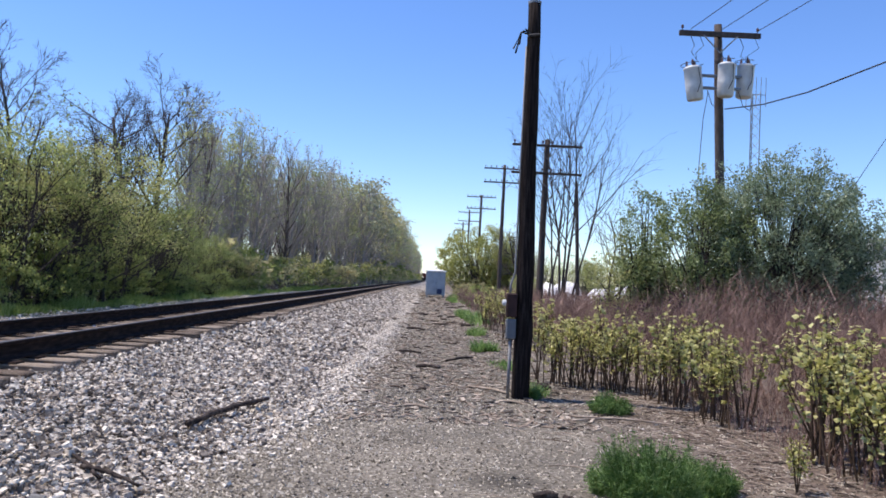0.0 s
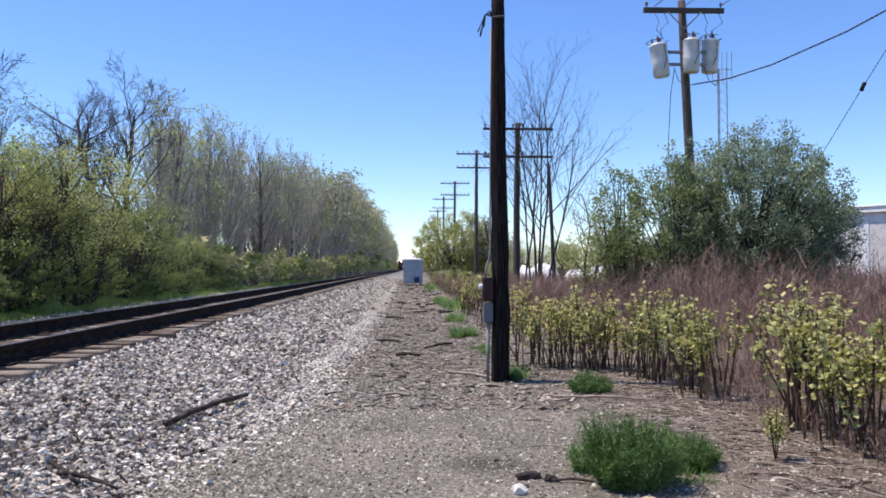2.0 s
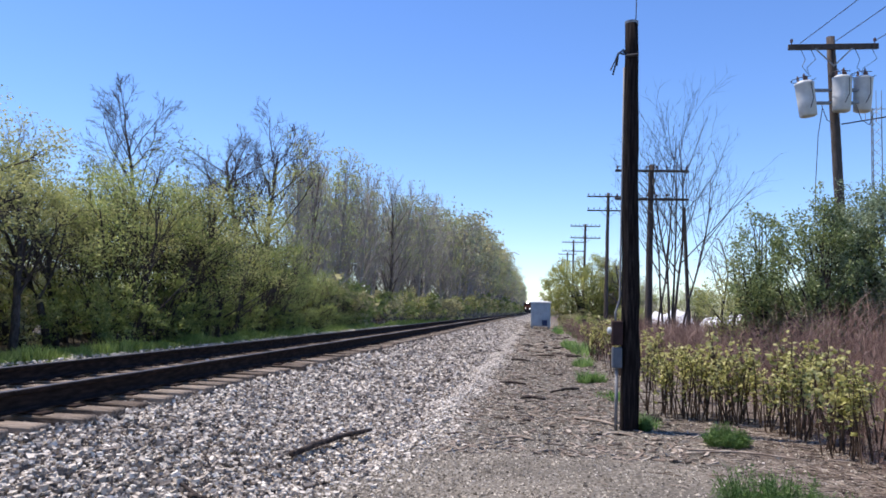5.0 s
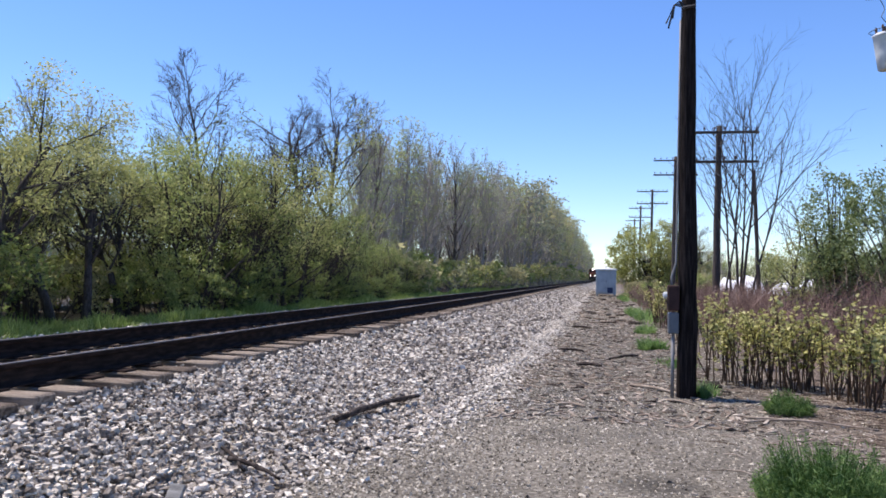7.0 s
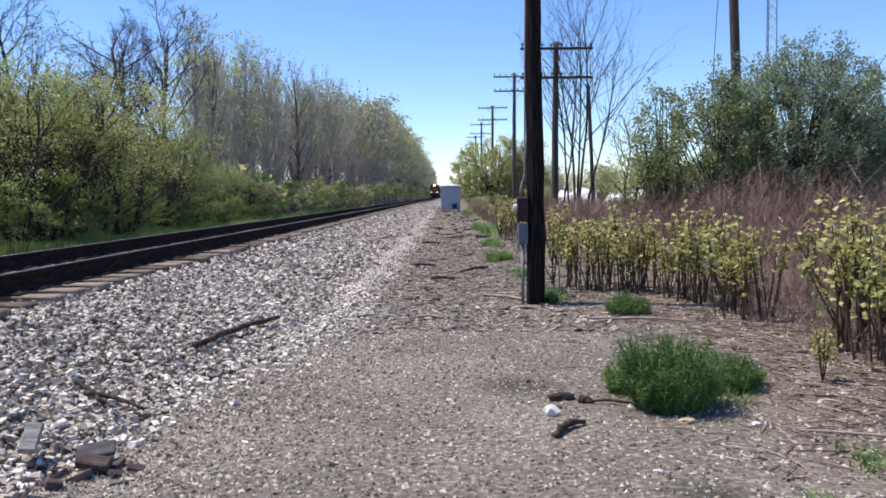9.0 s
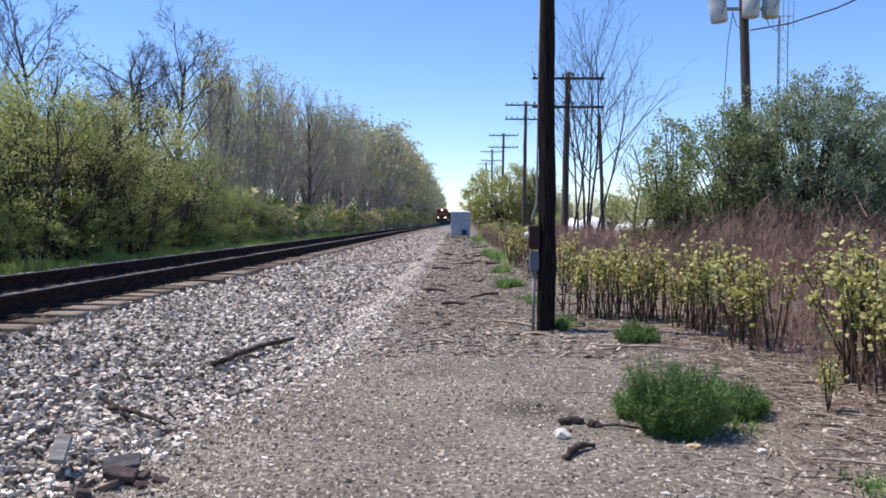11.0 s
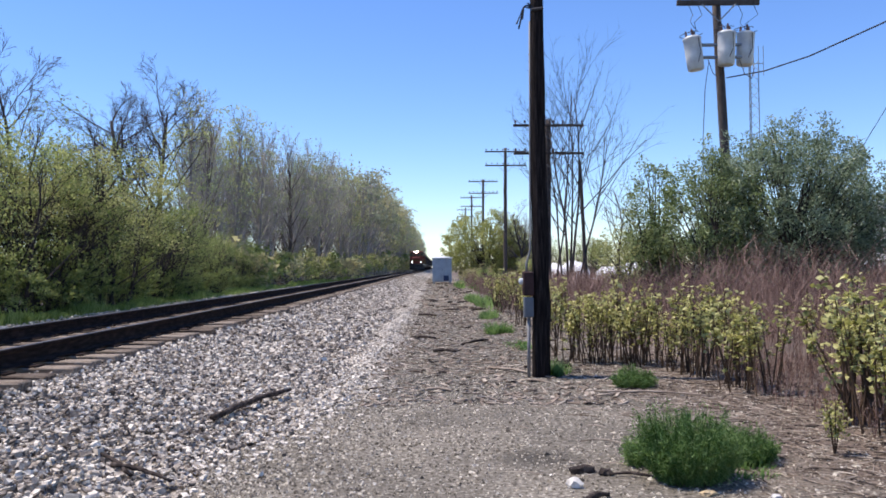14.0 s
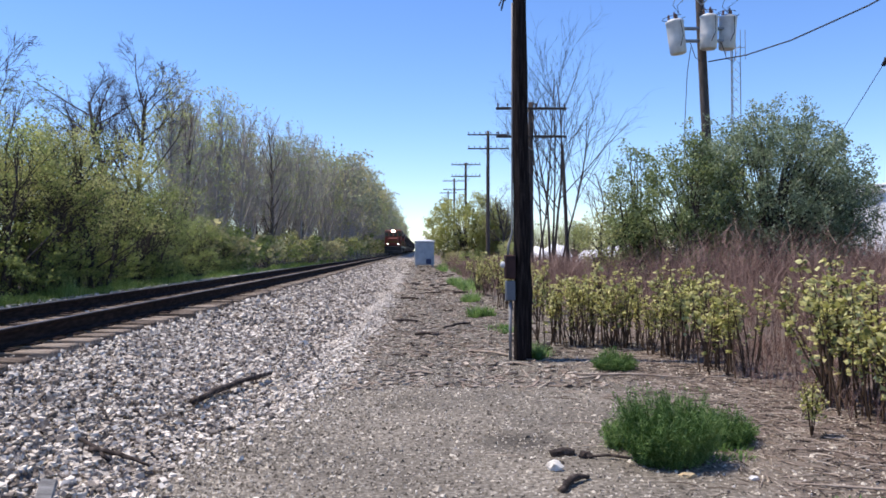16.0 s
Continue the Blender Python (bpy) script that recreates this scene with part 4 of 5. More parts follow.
transformer(-1.05, -0.4, 7.68, -7)
transformer(-0.11, -0.45, 7.82, 2)
transformer(0.62, -0.1, 7.90, 3)
b = Build().box(-0.95, -0.3, 8.1, 0.6, -0.16, 8.18, bevel=0.01).box(-0.95, -0.3, 8.5, 0.6, -0.16, 8.58, bevel=0.01)
part("bracket", b, M_GALV, power, "steel transformer bracket")
for k, (x0, x1, y1) in enumerate(((-1.2, -1.05, -0.4), (-0.3, -0.11, -0.45), (0.9, 0.62, -0.1), (-0.9, -1.0, -0.3), (0.4, 0.7, -0.2))):
    b = Build()
    b.tube([(x0, -0.2, 9.85), (x0 + 0.1, -0.3, 9.5), ((x0 + x1) / 2 - 0.1, y1, 9.25), (x1, y1, 9.0)], [0.01] * 4, 5)
    part("jumper", b, M_WIRE, power, "thin dark jumper wire")
for k, x in enumerate((-0.7, 0.3)):
    b = Build()
    b.tube([(x, -0.5, 8.0), (x + 0.15, -0.5, 7.55), (x + 0.4, -0.45, 7.4), (x + 0.55, -0.3, 7.75)], [0.012] * 4, 5)
    part("jumper", b, M_WIRE, power, "thin dark jumper wire")
for a, c in (((7.98, 25.4, 10.05), (6.6, 18, 8.32)), ((9.03, 25.4, 10.1), (7.61, 18, 8.37)), ((10.2, 25.4, 10.1), (8.35, 18, 8.40))):
    a, c = Vector(a), Vector(c)
    way = Vector((3.2, -31.0, 0.5))
    wire("power_line", "thin dark overhead power line", [a, a + way * 0.5, a + way], 0.012, 0.12, group="power lines")
wire("service_cable", "thick dark twisted service cable", [(9.26, 25.6, 7.53), (9.85, 24.02, 7.36), (10.47, 22.37, 7.38), (11.35, 20.0, 7.64), (12.6, 16.6, 8.3)], 0.021)
wire("guy_wire", "thin slanting guy wire", [(10.75, 21.9, 3.4), (11.18, 21.0, 4.6), (11.6, 19.73, 6.14), (11.75, 19.0, 6.85), (12.4, 16.6, 9.6)], 0.009)
b = Build().lathe([(0.03, -0.12), (0.06, -0.09), (0.045, 0), (0.06, 0.09), (0.03, 0.12)], 10, pose(11.6, 19.73, 6.14, 28, 12, 0))
tagged(new("guy_insulator", b.mesh("guy_insulator", M_BLACK, True)), "black guy strain insulator on the slanting wire", "insulator")
wire("drop_wire", "thin drooping wire below the transformers", [(8.62, 25.4, 7.98), (8.49, 25.4, 7.14), (8.36, 25.3, 5.4), (8.3, 25.2, 3.2)], 0.012)

mast = thing("lattice_mast", "slender grey lattice radio mast", "mast", pose(31.9, 80, 0))
corners = [Vector((0.55 * math.cos(radians(a)), 0.55 * math.sin(radians(a)), 0)) for a in (90, 210, 330)]
for c in corners:
    b = Build()
    b.tube([c, c + Vector((0, 0, 22))], [0.05, 0.05], 5)
    part("leg", b, M_GALV, mast)
b = Build()
for k in range(22):
    for a, c in zip(corners, corners[1:] + corners[:1]):
        b.tube([a + Vector((0, 0, k)), c + Vector((0, 0, k + 1))], [0.022, 0.022], 4)
part("lattice", b, M_GALV, mast)
b = Build()
for k in range(5):
    b.tube([(-0.9 + 0.5 * k, 0, 20.6), (-0.9 + 0.5 * k, 0, 23.6)], [0.035, 0.035], 5)
b.tube([(-0.9, 0, 21.8), (1.1, 0, 21.8)], [0.04, 0.04], 5)
part("antenna", b, M_GALV, mast)

# ---- buildings ----
hut = thing("signal_house", "pale blue-grey metal signal house standing on short legs", "equipment hut", pose(0.17, 67.4, 0))
part("body", Build().box(-0.82, 0, 0.22, 0.82, 2.2, 2.2, bevel=0.03), M_BUNGALOW, hut)
b = Build()
b.add([(-0.9, -0.1, 2.2), (0.9, -0.1, 2.2), (0.9, 2.3, 2.2), (-0.9, 2.3, 2.2), (-0.9, -0.1, 2.28), (0.9, -0.1, 2.28), (0.9, 2.3, 2.28), (-0.9, 2.3, 2.28), (-0.2, 0.9, 2.4), (0.2, 0.9, 2.4), (0.2, 1.3, 2.4), (-0.2, 1.3, 2.4)],
      [(0, 3, 2, 1), (0, 1, 5, 4), (1, 2, 6, 5), (2, 3, 7, 6), (3, 0, 4, 7), (4, 5, 9, 8), (5, 6, 10, 9), (6, 7, 11, 10), (7, 4, 8, 11), (8, 9, 10, 11)])
part("roof", b, M_WHITE, hut, "white overhanging roof with shallow slopes")
part("roof_vent", Build().lathe([(0.07, 0), (0.07, 0.12), (0.12, 0.13), (0.05, 0.2)], 12, pose(0, 1.1, 2.4)), M_WHITE, hut, "small white roof vent")
door = part("door", Build().box(-0.66, -0.045, 0.34, 0.1, -0.003, 2.08, bevel=0.012), M_BUNGALOW, hut)
part("handle", Build().box(0.0, -0.09, 1.15, 0.05, -0.045, 1.35, bevel=0.01), M_GALV, door)
part("vent", Build().box(0.12, -0.05, 0.3, 0.56, -0.003, 0.75, bevel=0.01), M_BLUE, hut, "dark blue vent panel")
for x in (-0.7, 0.7):
    for yy in (0.2, 2.0):
        part("leg", Build().box(x - 0.07, yy - 0.07, 0, x + 0.07, yy + 0.07, 0.22), M_GALV, hut)

barn = thing("white_building", "white metal-sided building with trim boards and shallow roof", "building", pose(20.3, 38.5, 0, 0, 0, -58))
part("wall", Build().box(0, 0, 0, 14, 8, 4.05), M_SIDING, barn)
b = Build()
for k in range(48):
    b.box(0.1 + k * 0.29, -0.025, 0.1, 0.16 + k * 0.29, 0, 3.8)
part("siding_ribs", b, M_SIDING, barn)
part("fascia", Build().box(-0.25, -0.25, 4.05, 14.25, 8.25, 4.3, bevel=0.02), M_SIDING, barn)
part("trim", Build().box(2.15, -0.06, 0, 2.4, -0.026, 4.04, bevel=0.01), M_WHITE, barn)
part("roof", Build().box(-0.3, -0.3, 4.3, 14.3, 8.3, 4.4, bevel=0.02), M_WHITE, barn)
part("roller_door", Build().box(2.42, -0.05, 0, 6.4, -0.026, 3.6, bevel=0.01), plain("cream_door", (0.60, 0.57, 0.53), 0.6), barn, "cream roller door")


def tarp_heap(x, y, length, width, height, seed, label):
    """A low stack under white sheeting, with folds and an uneven hem."""
    b, n, m = Build(), 18, 9
    for j in range(m + 1):
        for i in range(n + 1):
            u, v = i / n * 2 - 1, j / m * 2 - 1
            edge = max(abs(u) ** 5, abs(v) ** 4)
            z = height * (1 - 0.9 * edge) * (0.78 + 0.22 * min(1, (v + 1) / 1.3)) * (0.86 + 0.2 * noise.noise((u * 2 + seed, v * 2, 0))) + 0.05 * noise.noise((u * 9, v * 9, seed))
            b.v.append((u * length / 2 * (1 + 0.06 * noise.noise((v * 3, seed, 1))), v * width / 2, max(0.02, z)))
    b.f = [(j * (n + 1) + i, j * (n + 1) + i + 1, (j + 1) * (n + 1) + i + 1, (j + 1) * (n + 1) + i) for j in range(m) for i in range(n)]
    b.v += [(x, y, 0) for x, y, z in b.v[:n + 1]]
    ob = tagged(new("tarpaulin", b.mesh("tarpaulin", M_WHITE, True)), label, "tarpaulin")
    ob.matrix_basis = pose(x, y, 0)
    return ob


tarp_heap(7.3, 45, 2.5, 3.0, 2.0, 2, "squarish heap under white plastic sheeting beyond the brush")
tarp_heap(10.7, 44.5, 4.6, 3.0, 1.75, 5, "long low heap under white plastic sheeting beyond the brush")
tarp_heap(16.2, 44, 5.4, 3.0, 1.8, 8, "low heap under white plastic sheeting beyond the brush")
van = thing("white_trailer", "long white trailer half hidden behind the trees", "trailer", pose(-20.6, 25.5, 0))
part("body", Build().box(-1.2, 0, 0.9, 1.2, 7.5, 2.8, bevel=0.08), M_WHITE, van)
part("chassis", Build().box(-1.0, 0.4, 0.55, 1.0, 7.2, 0.88), M_ENGINE, van)
for yy in (5.0, 6.2):
    for x in (-1.0, 1.0):
        part("wheel", Build().lathe([(0.3, -0.12), (0.48, -0.1), (0.48, 0.1), (0.3, 0.12)], 16, pose(x, yy, 0.48, 0, 90, 0)), M_BLACK, van)


# ---- stones ----
def rocks(count, seed, size, place, flat=0.6, long_tail=0.25):
    """Angular stones: numpy places deformed blocky lumps at place(rng, n)."""
    rng = np.random.default_rng(seed)
    base = np.array([(x, y, z) for z in (-0.62, 0.62) for y in (-0.62, 0.62) for x in (-0.62, 0.62)])
    tri = np.array([(0, 2, 3), (0, 3, 1), (4, 5, 7), (4, 7, 6), (0, 1, 5), (0, 5, 4), (2, 6, 7), (2, 7, 3), (0, 4, 6), (0, 6, 2), (1, 3, 7), (1, 7, 5)])
    xyz = place(rng, count)
    count = len(xyz)
    v = base[None] * rng.uniform(0.45, 1.3, (count, len(base), 3))
    v *= rng.uniform(0.6, 1.25, (count, 1, 3)) * np.array([1, 1, flat])
    a, c = rng.uniform(0, 6.28, count), rng.normal(0, 0.5, count)
    ca, sa, cc, sc = np.cos(a), np.sin(a), np.cos(c), np.sin(c)
    y, z = v[..., 1] * cc[:, None] - v[..., 2] * sc[:, None], v[..., 1] * sc[:, None] + v[..., 2] * cc[:, None]
    x, y = v[..., 0] * ca[:, None] - y * sa[:, None], v[..., 0] * sa[:, None] + y * ca[:, None]
    s = size * np.exp(rng.normal(0, long_tail, count))
    v = np.stack([x, y, z], -1) * s[:, None, None] + xyz[:, None, :]
    return v.reshape(-1, 3), (tri[None] + np.arange(count)[:, None, None] * len(base)).reshape(-1, 3)


def chips(count, seed, size, place):
    """Small flat chips: low four-sided pyramids pressed into the dirt."""
    rng = np.random.default_rng(seed)
    xyz = place(rng, count)
    count = len(xyz)
    a = rng.uniform(0, 6.28, (count, 1)) + np.arange(4) * 1.571 + rng.uniform(-0.5, 0.5, (count, 4))
    s = (size * np.exp(rng.normal(0, 0.36, count)))[:, None]
    r = s * rng.uniform(0.6, 1.3, (count, 4))
    ring = np.stack([np.cos(a) * r, np.sin(a) * r, np.zeros_like(r) - 0.002], -1)
    top = np.stack([rng.normal(0, 0.25, (count, 1)) * s, rng.normal(0, 0.25, (count, 1)) * s, s * rng.uniform(0.4, 0.9, (count, 1))], -1)
    v = np.concatenate([ring, top], 1) + xyz[:, None, :]
    tri = np.array([(0, 1, 4), (1, 2, 4), (2, 3, 4), (3, 0, 4)])
    return v.reshape(-1, 3), (tri[None] + np.arange(count)[:, None, None] * 5).reshape(-1, 3)


def stuff(name, label, category, verts, faces, mat):
    me = bpy.data.meshes.new(name)
    me.from_pydata(verts.tolist(), [], faces.tolist())
    me.materials.append(mat)
    return tagged(new(name, me), label, category, kind="stuff")


ballast_zs = np.vectorize(ballast_z)
toes = np.vectorize(toe)
ground_zs = np.vectorize(ground_z)


def on_ballast(y0, y1, spill=0.0):
    def place(rng, n):
        y = y0 + (y1 - y0) * rng.random(n) ** 1.25
        x = rng.uniform(-3.85, -1.2 + spill, n)
        keep = x < toes(y) + rng.exponential(0.14, n) - 0.05
        x, y = x[keep], y[keep]
        z = np.maximum(ballast_zs(x, y), ground_zs(x, y) + 0.0)
        return np.stack([x, y, z + rng.uniform(-0.018, 0.026, len(x))], -1)
    return place


v, f = rocks(32000, 1, 0.0255, on_ballast(2.2, 13), 0.66, 0.3)
stuff("ballast_stones", "loose angular light grey ballast stones", "stones", v, f, M_BALLAST)
v, f = rocks(12000, 2, 0.04, on_ballast(12, 40))
stuff("ballast_stones", "loose angular light grey ballast stones farther along", "stones", v, f, M_BALLAST)


v, f = rocks(6000, 7, 0.032, on_ballast(-5, 2.2))
stuff("ballast_stones", "loose angular light grey ballast stones behind", "stones", v, f, M_BALLAST)


def between_ties(rng, n):
    y = 3 + 40 * rng.random(n) ** 1.4
    x = rng.uniform(-7.4, -3.7, n)
    keep = np.abs(x - RAIL_X) > 0.1
    x, y = x[keep], y[keep]
    return np.stack([x, y, np.minimum(0.5, ballast_zs(x, y)) + rng.uniform(-0.02, 0.015, len(x))], -1)


v, f = rocks(7000, 3, 0.036, between_ties)
stuff("ballast_stones", "grey ballast stones between the ties", "stones", v, f, M_BALLAST)


def on_path(rng, n):
    y = 2.2 + 22 * rng.random(n) ** 1.5
    x = toes(y) + 0.1 + np.where(rng.random(n) < 0.4, rng.exponential(0.6, n), rng.uniform(0, 5.5, n))
    keep = x < 4.2
    x, y = x[keep], y[keep]
    return np.stack([x, y, ground_zs(x, y) + 0.002], -1)


v, f = chips(70000, 4, 0.0105, on_path)
stuff("gravel_chips", "scattered pale gravel chips on the dirt path", "gravel", v, f, M_CHIP)


def on_near_path(rng, n):
    y = 3.0 + 8 * rng.random(n) ** 1.3
    x = toes(y) + 0.05 + np.where(rng.random(n) < 0.55, rng.exponential(0.55, n), rng.uniform(0, 5, n))
    keep = x < 3.4
    x, y = x[keep], y[keep]
    return np.stack([x, y, ground_zs(x, y) + 0.003], -1)


v, f = rocks(6000, 9, 0.0085, on_near_path, 0.7, 0.4)
stuff("loose_gravel", "small loose pebbles lying on the dirt path", "gravel", v, f, M_BALLAST)


def on_path_behind(rng, n):
    y = rng.uniform(-5, 2.2, n)
    x = toes(y) + 0.1 + rng.uniform(0, 5.5, n)
    return np.stack([x, y, ground_zs(x, y) + 0.002], -1)


v, f = chips(12000, 5, 0.0105, on_path_behind)
stuff("gravel_chips", "scattered pale gravel chips on the dirt path", "gravel", v, f, M_CHIP)


# the windrow of pale stones along the path
def windrow(rng, n):
    y = 5.5 + 62 * rng.random(n) ** 1.4
    off = rng.normal(0, 0.22, n)
    x = toes(y) + 0.2 + off
    keep = rng.random(n) < np.clip((y - 5) / 6, 0.1, 1)
    x, y, off = x[keep], y[keep], off[keep]
    z = np.maximum(ground_zs(x, y), np.maximum(0.0, 0.06 - 0.2 * np.abs(off)) * np.minimum(1, (y - 7) / 4))
    return np.stack([x, y, z + 0.004], -1)


v, f = rocks(14000, 6, 0.024, windrow)
stuff("gravel_windrow", "low pale ridge of gravel along the ballast's foot", "gravel", v, f, M_WINDROW)
v, f = rocks(6000, 8, 0.065, on_ballast(38, 110))
stuff("ballast_stones", "loose light grey ballast stones far along the track", "stones", v, f, M_BALLAST)


# ---- sticks and litter ----
def litter(count, seed, place, lengths, radius, mat, name, label):
    rng = random.Random(seed)
    b = Build()
    for k in range(count):
        x, y = place(rng)
        n = rng.uniform(*lengths)
        a = rng.random() * 6.283
        z = ground_z(x, y) + radius
        d = Vector((math.cos(a), math.sin(a), rng.gauss(0.03, 0.04)))
        p = Vector((x, y, z))
        r = radius * rng.uniform(0.5, 1.3)
        b.tube([p, p + d * n * 0.5 + Vector((0, 0, rng.uniform(0, 0.012))), p + d * n], [r, r * 0.9, r * 0.5], 4)
    return tagged(new(name, b.mesh(name, mat)), label, "plant litter", kind="stuff")


litter(1500, 11, lambda r: (r.gauss(2.8, 0.65), r.uniform(4, 12)), (0.05, 0.32), 0.0045, M_STRAW, "dead_canes", "dead pale cane stems strewn before the brush")
litter(1500, 12, lambda r: (r.uniform(-1.2, 1.8), 11 + 18 * r.random() ** 1.3), (0.03, 0.2), 0.008, M_STRAW, "wood_litter", "splinters and twigs strewn over the path")
litter(900, 15, lambda r: (1.7 + abs(r.gauss(1.5, 0.8)), r.uniform(4, 13)), (0.04, 0.2), 0.005, M_DRIFT, "dark_twigs", "dark dry twigs and stalks strewn before the knotweed")
litter(170, 13, lambda r: (r.uniform(-1.2, 2.2), 9 + 20 * r.random()), (0.05, 0.22), 0.014, M_DRIFT, "bark_litter", "dark bark scraps strewn over the path")


def wood_chips(count, seed):
    """Flat splinters and bark flakes trodden into the path."""
    rng = random.Random(seed)
    b = Build()
    for k in range(count):
        y = 8.5 + 20 * rng.random() ** 1.5
        x = rng.uniform(-1.1, 2.0)
        m = pose(x, y, ground_z(x, y) + 0.008, rng.gauss(0, 9), rng.gauss(0, 9), rng.random() * 360)
        n, w = rng.uniform(0.02, 0.09), rng.uniform(0.008, 0.025)
        b.box(-n, -w, -0.006, n, w, 0.006, m)
    return tagged(new("wood_chips", b.mesh("wood_chips", M_STRAW)), "pale splinters and bark flakes trodden into the path", "wood chips", kind="stuff")


wood_chips(1500, 14)
litter(700, 21, lambda r: (r.uniform(-1.3, 1.8), 27 + 60 * r.random() ** 1.4), (0.08, 0.4), 0.022, M_STRAW, "wood_litter", "splinters and twigs strewn over the far path")
litter(45, 22, lambda r: (r.uniform(-1.2, 1.6), 27 + 45 * r.random() ** 1.3), (0.2, 0.7), 0.04, M_DRIFT, "bark_litter", "dark bark scraps strewn over the far path")


def on_far_path(rng, n):
    y = 22 + 75 * rng.random(n) ** 1.3
    x = toes(y) + 0.1 + np.where(rng.random(n) < 0.5, rng.exponential(0.7, n), rng.uniform(0, 3.6, n))
    return np.stack([x, y, ground_zs(x, y) + 0.004], -1)


v, f = rocks(7000, 23, 0.034, on_far_path)
stuff("gravel_spill", "pale gravel spilled over the far path", "gravel", v, f, M_CHIP)


def stick(x0, y0, x1, y1, r, mat, label, z=None, bend=0.04, seed=1, category="stick", name="stick"):
    rng = random.Random(seed)
    z0 = (ground_z(x0, y0) if z is None else z[0]) + r * 0.8
    z1 = (ground_z(x1, y1) if z is None else z[1]) + r * 0.8
    pts = []
    for k in range(9):
        t = k / 8
        pts.append(Vector((x0 + (x1 - x0) * t + rng.gauss(0, bend * 0.3), y0 + (y1 - y0) * t + bend * math.sin(t * 3), z0 + (z1 - z0) * t + bend * 0.5 * math.sin(t * 3.1))))
    b = Build()
    b.tube(pts, [r * (0.8 + 0.35 * rng.random()) * (1 if k < 7 else 0.7) for k in range(9)], 8)
    return tagged(new(name, b.mesh(name, mat, True)), label, category)


stick(-2.20, 7.22, -1.82, 8.92, 0.03, M_DRIFT, "dark bent branch lying on the ballast", (0.115, 0.10), 0.05, 3, "branch", "fallen_branch")
stick(-2.75, 5.9, -2.28, 5.5, 0.017, M_DRIFT, "thin dark branch among the ballast stones", (0.15, 0.05), 0.03, 4)
stick(-2.45, 5.62, -2.0, 5.45, 0.018, M_DRIFT, "thin dark branch among the ballast stones", (0.10, 0.02), 0.03, 5)
stick(-0.32, 9.55, 0.02, 9.42, 0.016, M_STRAW, "short pale stick on the path", seed=6)
stick(-0.25, 13.9, 0.15, 13.7, 0.03, M_DRIFT, "dark broken branch on the path", seed=7)
stick(-0.75, 16.6, -0.2, 16.4, 0.028, M_DRIFT, "dark broken branch on the path", seed=8)
stick(-1.3, 14.1, -1.15, 14.6, 0.03, M_DRIFT, "short dark branch at the gravel's edge", seed=9)
stick(-0.75, 24.4, -0.2, 23.9, 0.035, M_DRIFT, "dark branch lying across the path", seed=10)
stick(0.3, 15.0, 0.85, 15.9, 0.025, M_DRIFT, "dark branch on the path", seed=11)
stick(0.62, 11.5, 1.15, 10.8, 0.02, M_STRAW, "pale stick beside the pole", seed=12)
stick(0.9, 10.3, 1.25, 9.95, 0.013, M_STRAW, "thin pale stick before the pole", seed=13)
stick(1.7, 9.3, 2.9, 8.9, 0.012, M_STRAW, "long pale dead cane on the dirt", seed=14)
stick(1.55, 8.9, 2.5, 9.3, 0.011, M_STRAW, "long pale dead cane on the dirt", seed=15)
stick(2.2, 4.9, 3.4, 4.2, 0.009, M_STRAW, "long pale dead cane on the dirt", seed=16)
stick(1.02, 5.58, 1.38, 5.45, 0.010, M_DRIFT, "thin dark stick beside the grass clump", seed=17)
stick(0.70, 4.82, 0.93, 5.08, 0.022, M_DRIFT, "short rotten stick on the dirt", seed=18)


def lump(name, label, category, x, y, size, stretch, mat, seed, turn=0.0, z=None):
    """A rough chunk: a lumpy, faceted body resting on the ground."""
    rng = random.Random(seed)
    bm = bmesh.new()
    bmesh.ops.create_icosphere(bm, subdivisions=2, radius=1)
    for v in bm.verts:
        v.co *= 0.78 + 0.35 * noise.noise(v.co * 1.7 + Vector((seed, 0, 0))) + 0.12 * rng.random()
        v.co = Vector((v.co.x * stretch[0], v.co.y * stretch[1], max(-0.5, v.co.z) * stretch[2])) * size
    me = bpy.data.meshes.new(name)
    bm.to_mesh(me)
    bm.free()
    me.materials.append(mat)
    ob = tagged(new(name, me), label, category)
    ob.matrix_basis = pose(x, y, (ground_z(x, y) if z is None else z) + 0.45 * stretch[2] * size, 0, 0, turn)
    return ob


lump("rotten_chunk", "dark chunk of rotten wood on the dirt", "wood", 0.86, 5.66, 0.1, (1.35, 0.5, 0.45), M_DRIFT, 3, 15)
lump("rotten_chunk", "small dark clod of rotten wood on the dirt", "wood", 1.02, 5.6, 0.05, (1.2, 0.8, 0.8), M_DRIFT, 5)
lump("white_stone", "white rough stone on the dirt", "stone", 0.75, 5.30, 0.06, (1.0, 0.9, 0.85), plain("white_limestone", (0.66, 0.62, 0.54), 0.95, 0, 0.3, 14), 7)
lump("sandstone", "small tan stone beside the grass clump", "stone", 1.58, 5.1, 0.05, (1.3, 0.8, 0.5), plain("tan_stone", (0.50, 0.38, 0.22), 0.9, 0, 0.2, 12), 8)
lump("pale_stone", "small pale stone on the dirt", "stone", 1.98, 5.02, 0.035, (1.2, 0.9, 0.6), plain("pale_stone", (0.62, 0.60, 0.56), 0.9), 9)
lump("pale_stone", "small pale stone on the dirt", "stone", 1.16, 4.2, 0.028, (1.2, 0.9, 0.6), plain("buff_stone", (0.55, 0.5, 0.44), 0.9), 10)
lump("dark_lump", "dark lump behind the pole's foot", "wood", 1.66, 11.6, 0.12, (1.3, 0.8, 0.7), M_DRIFT, 12)

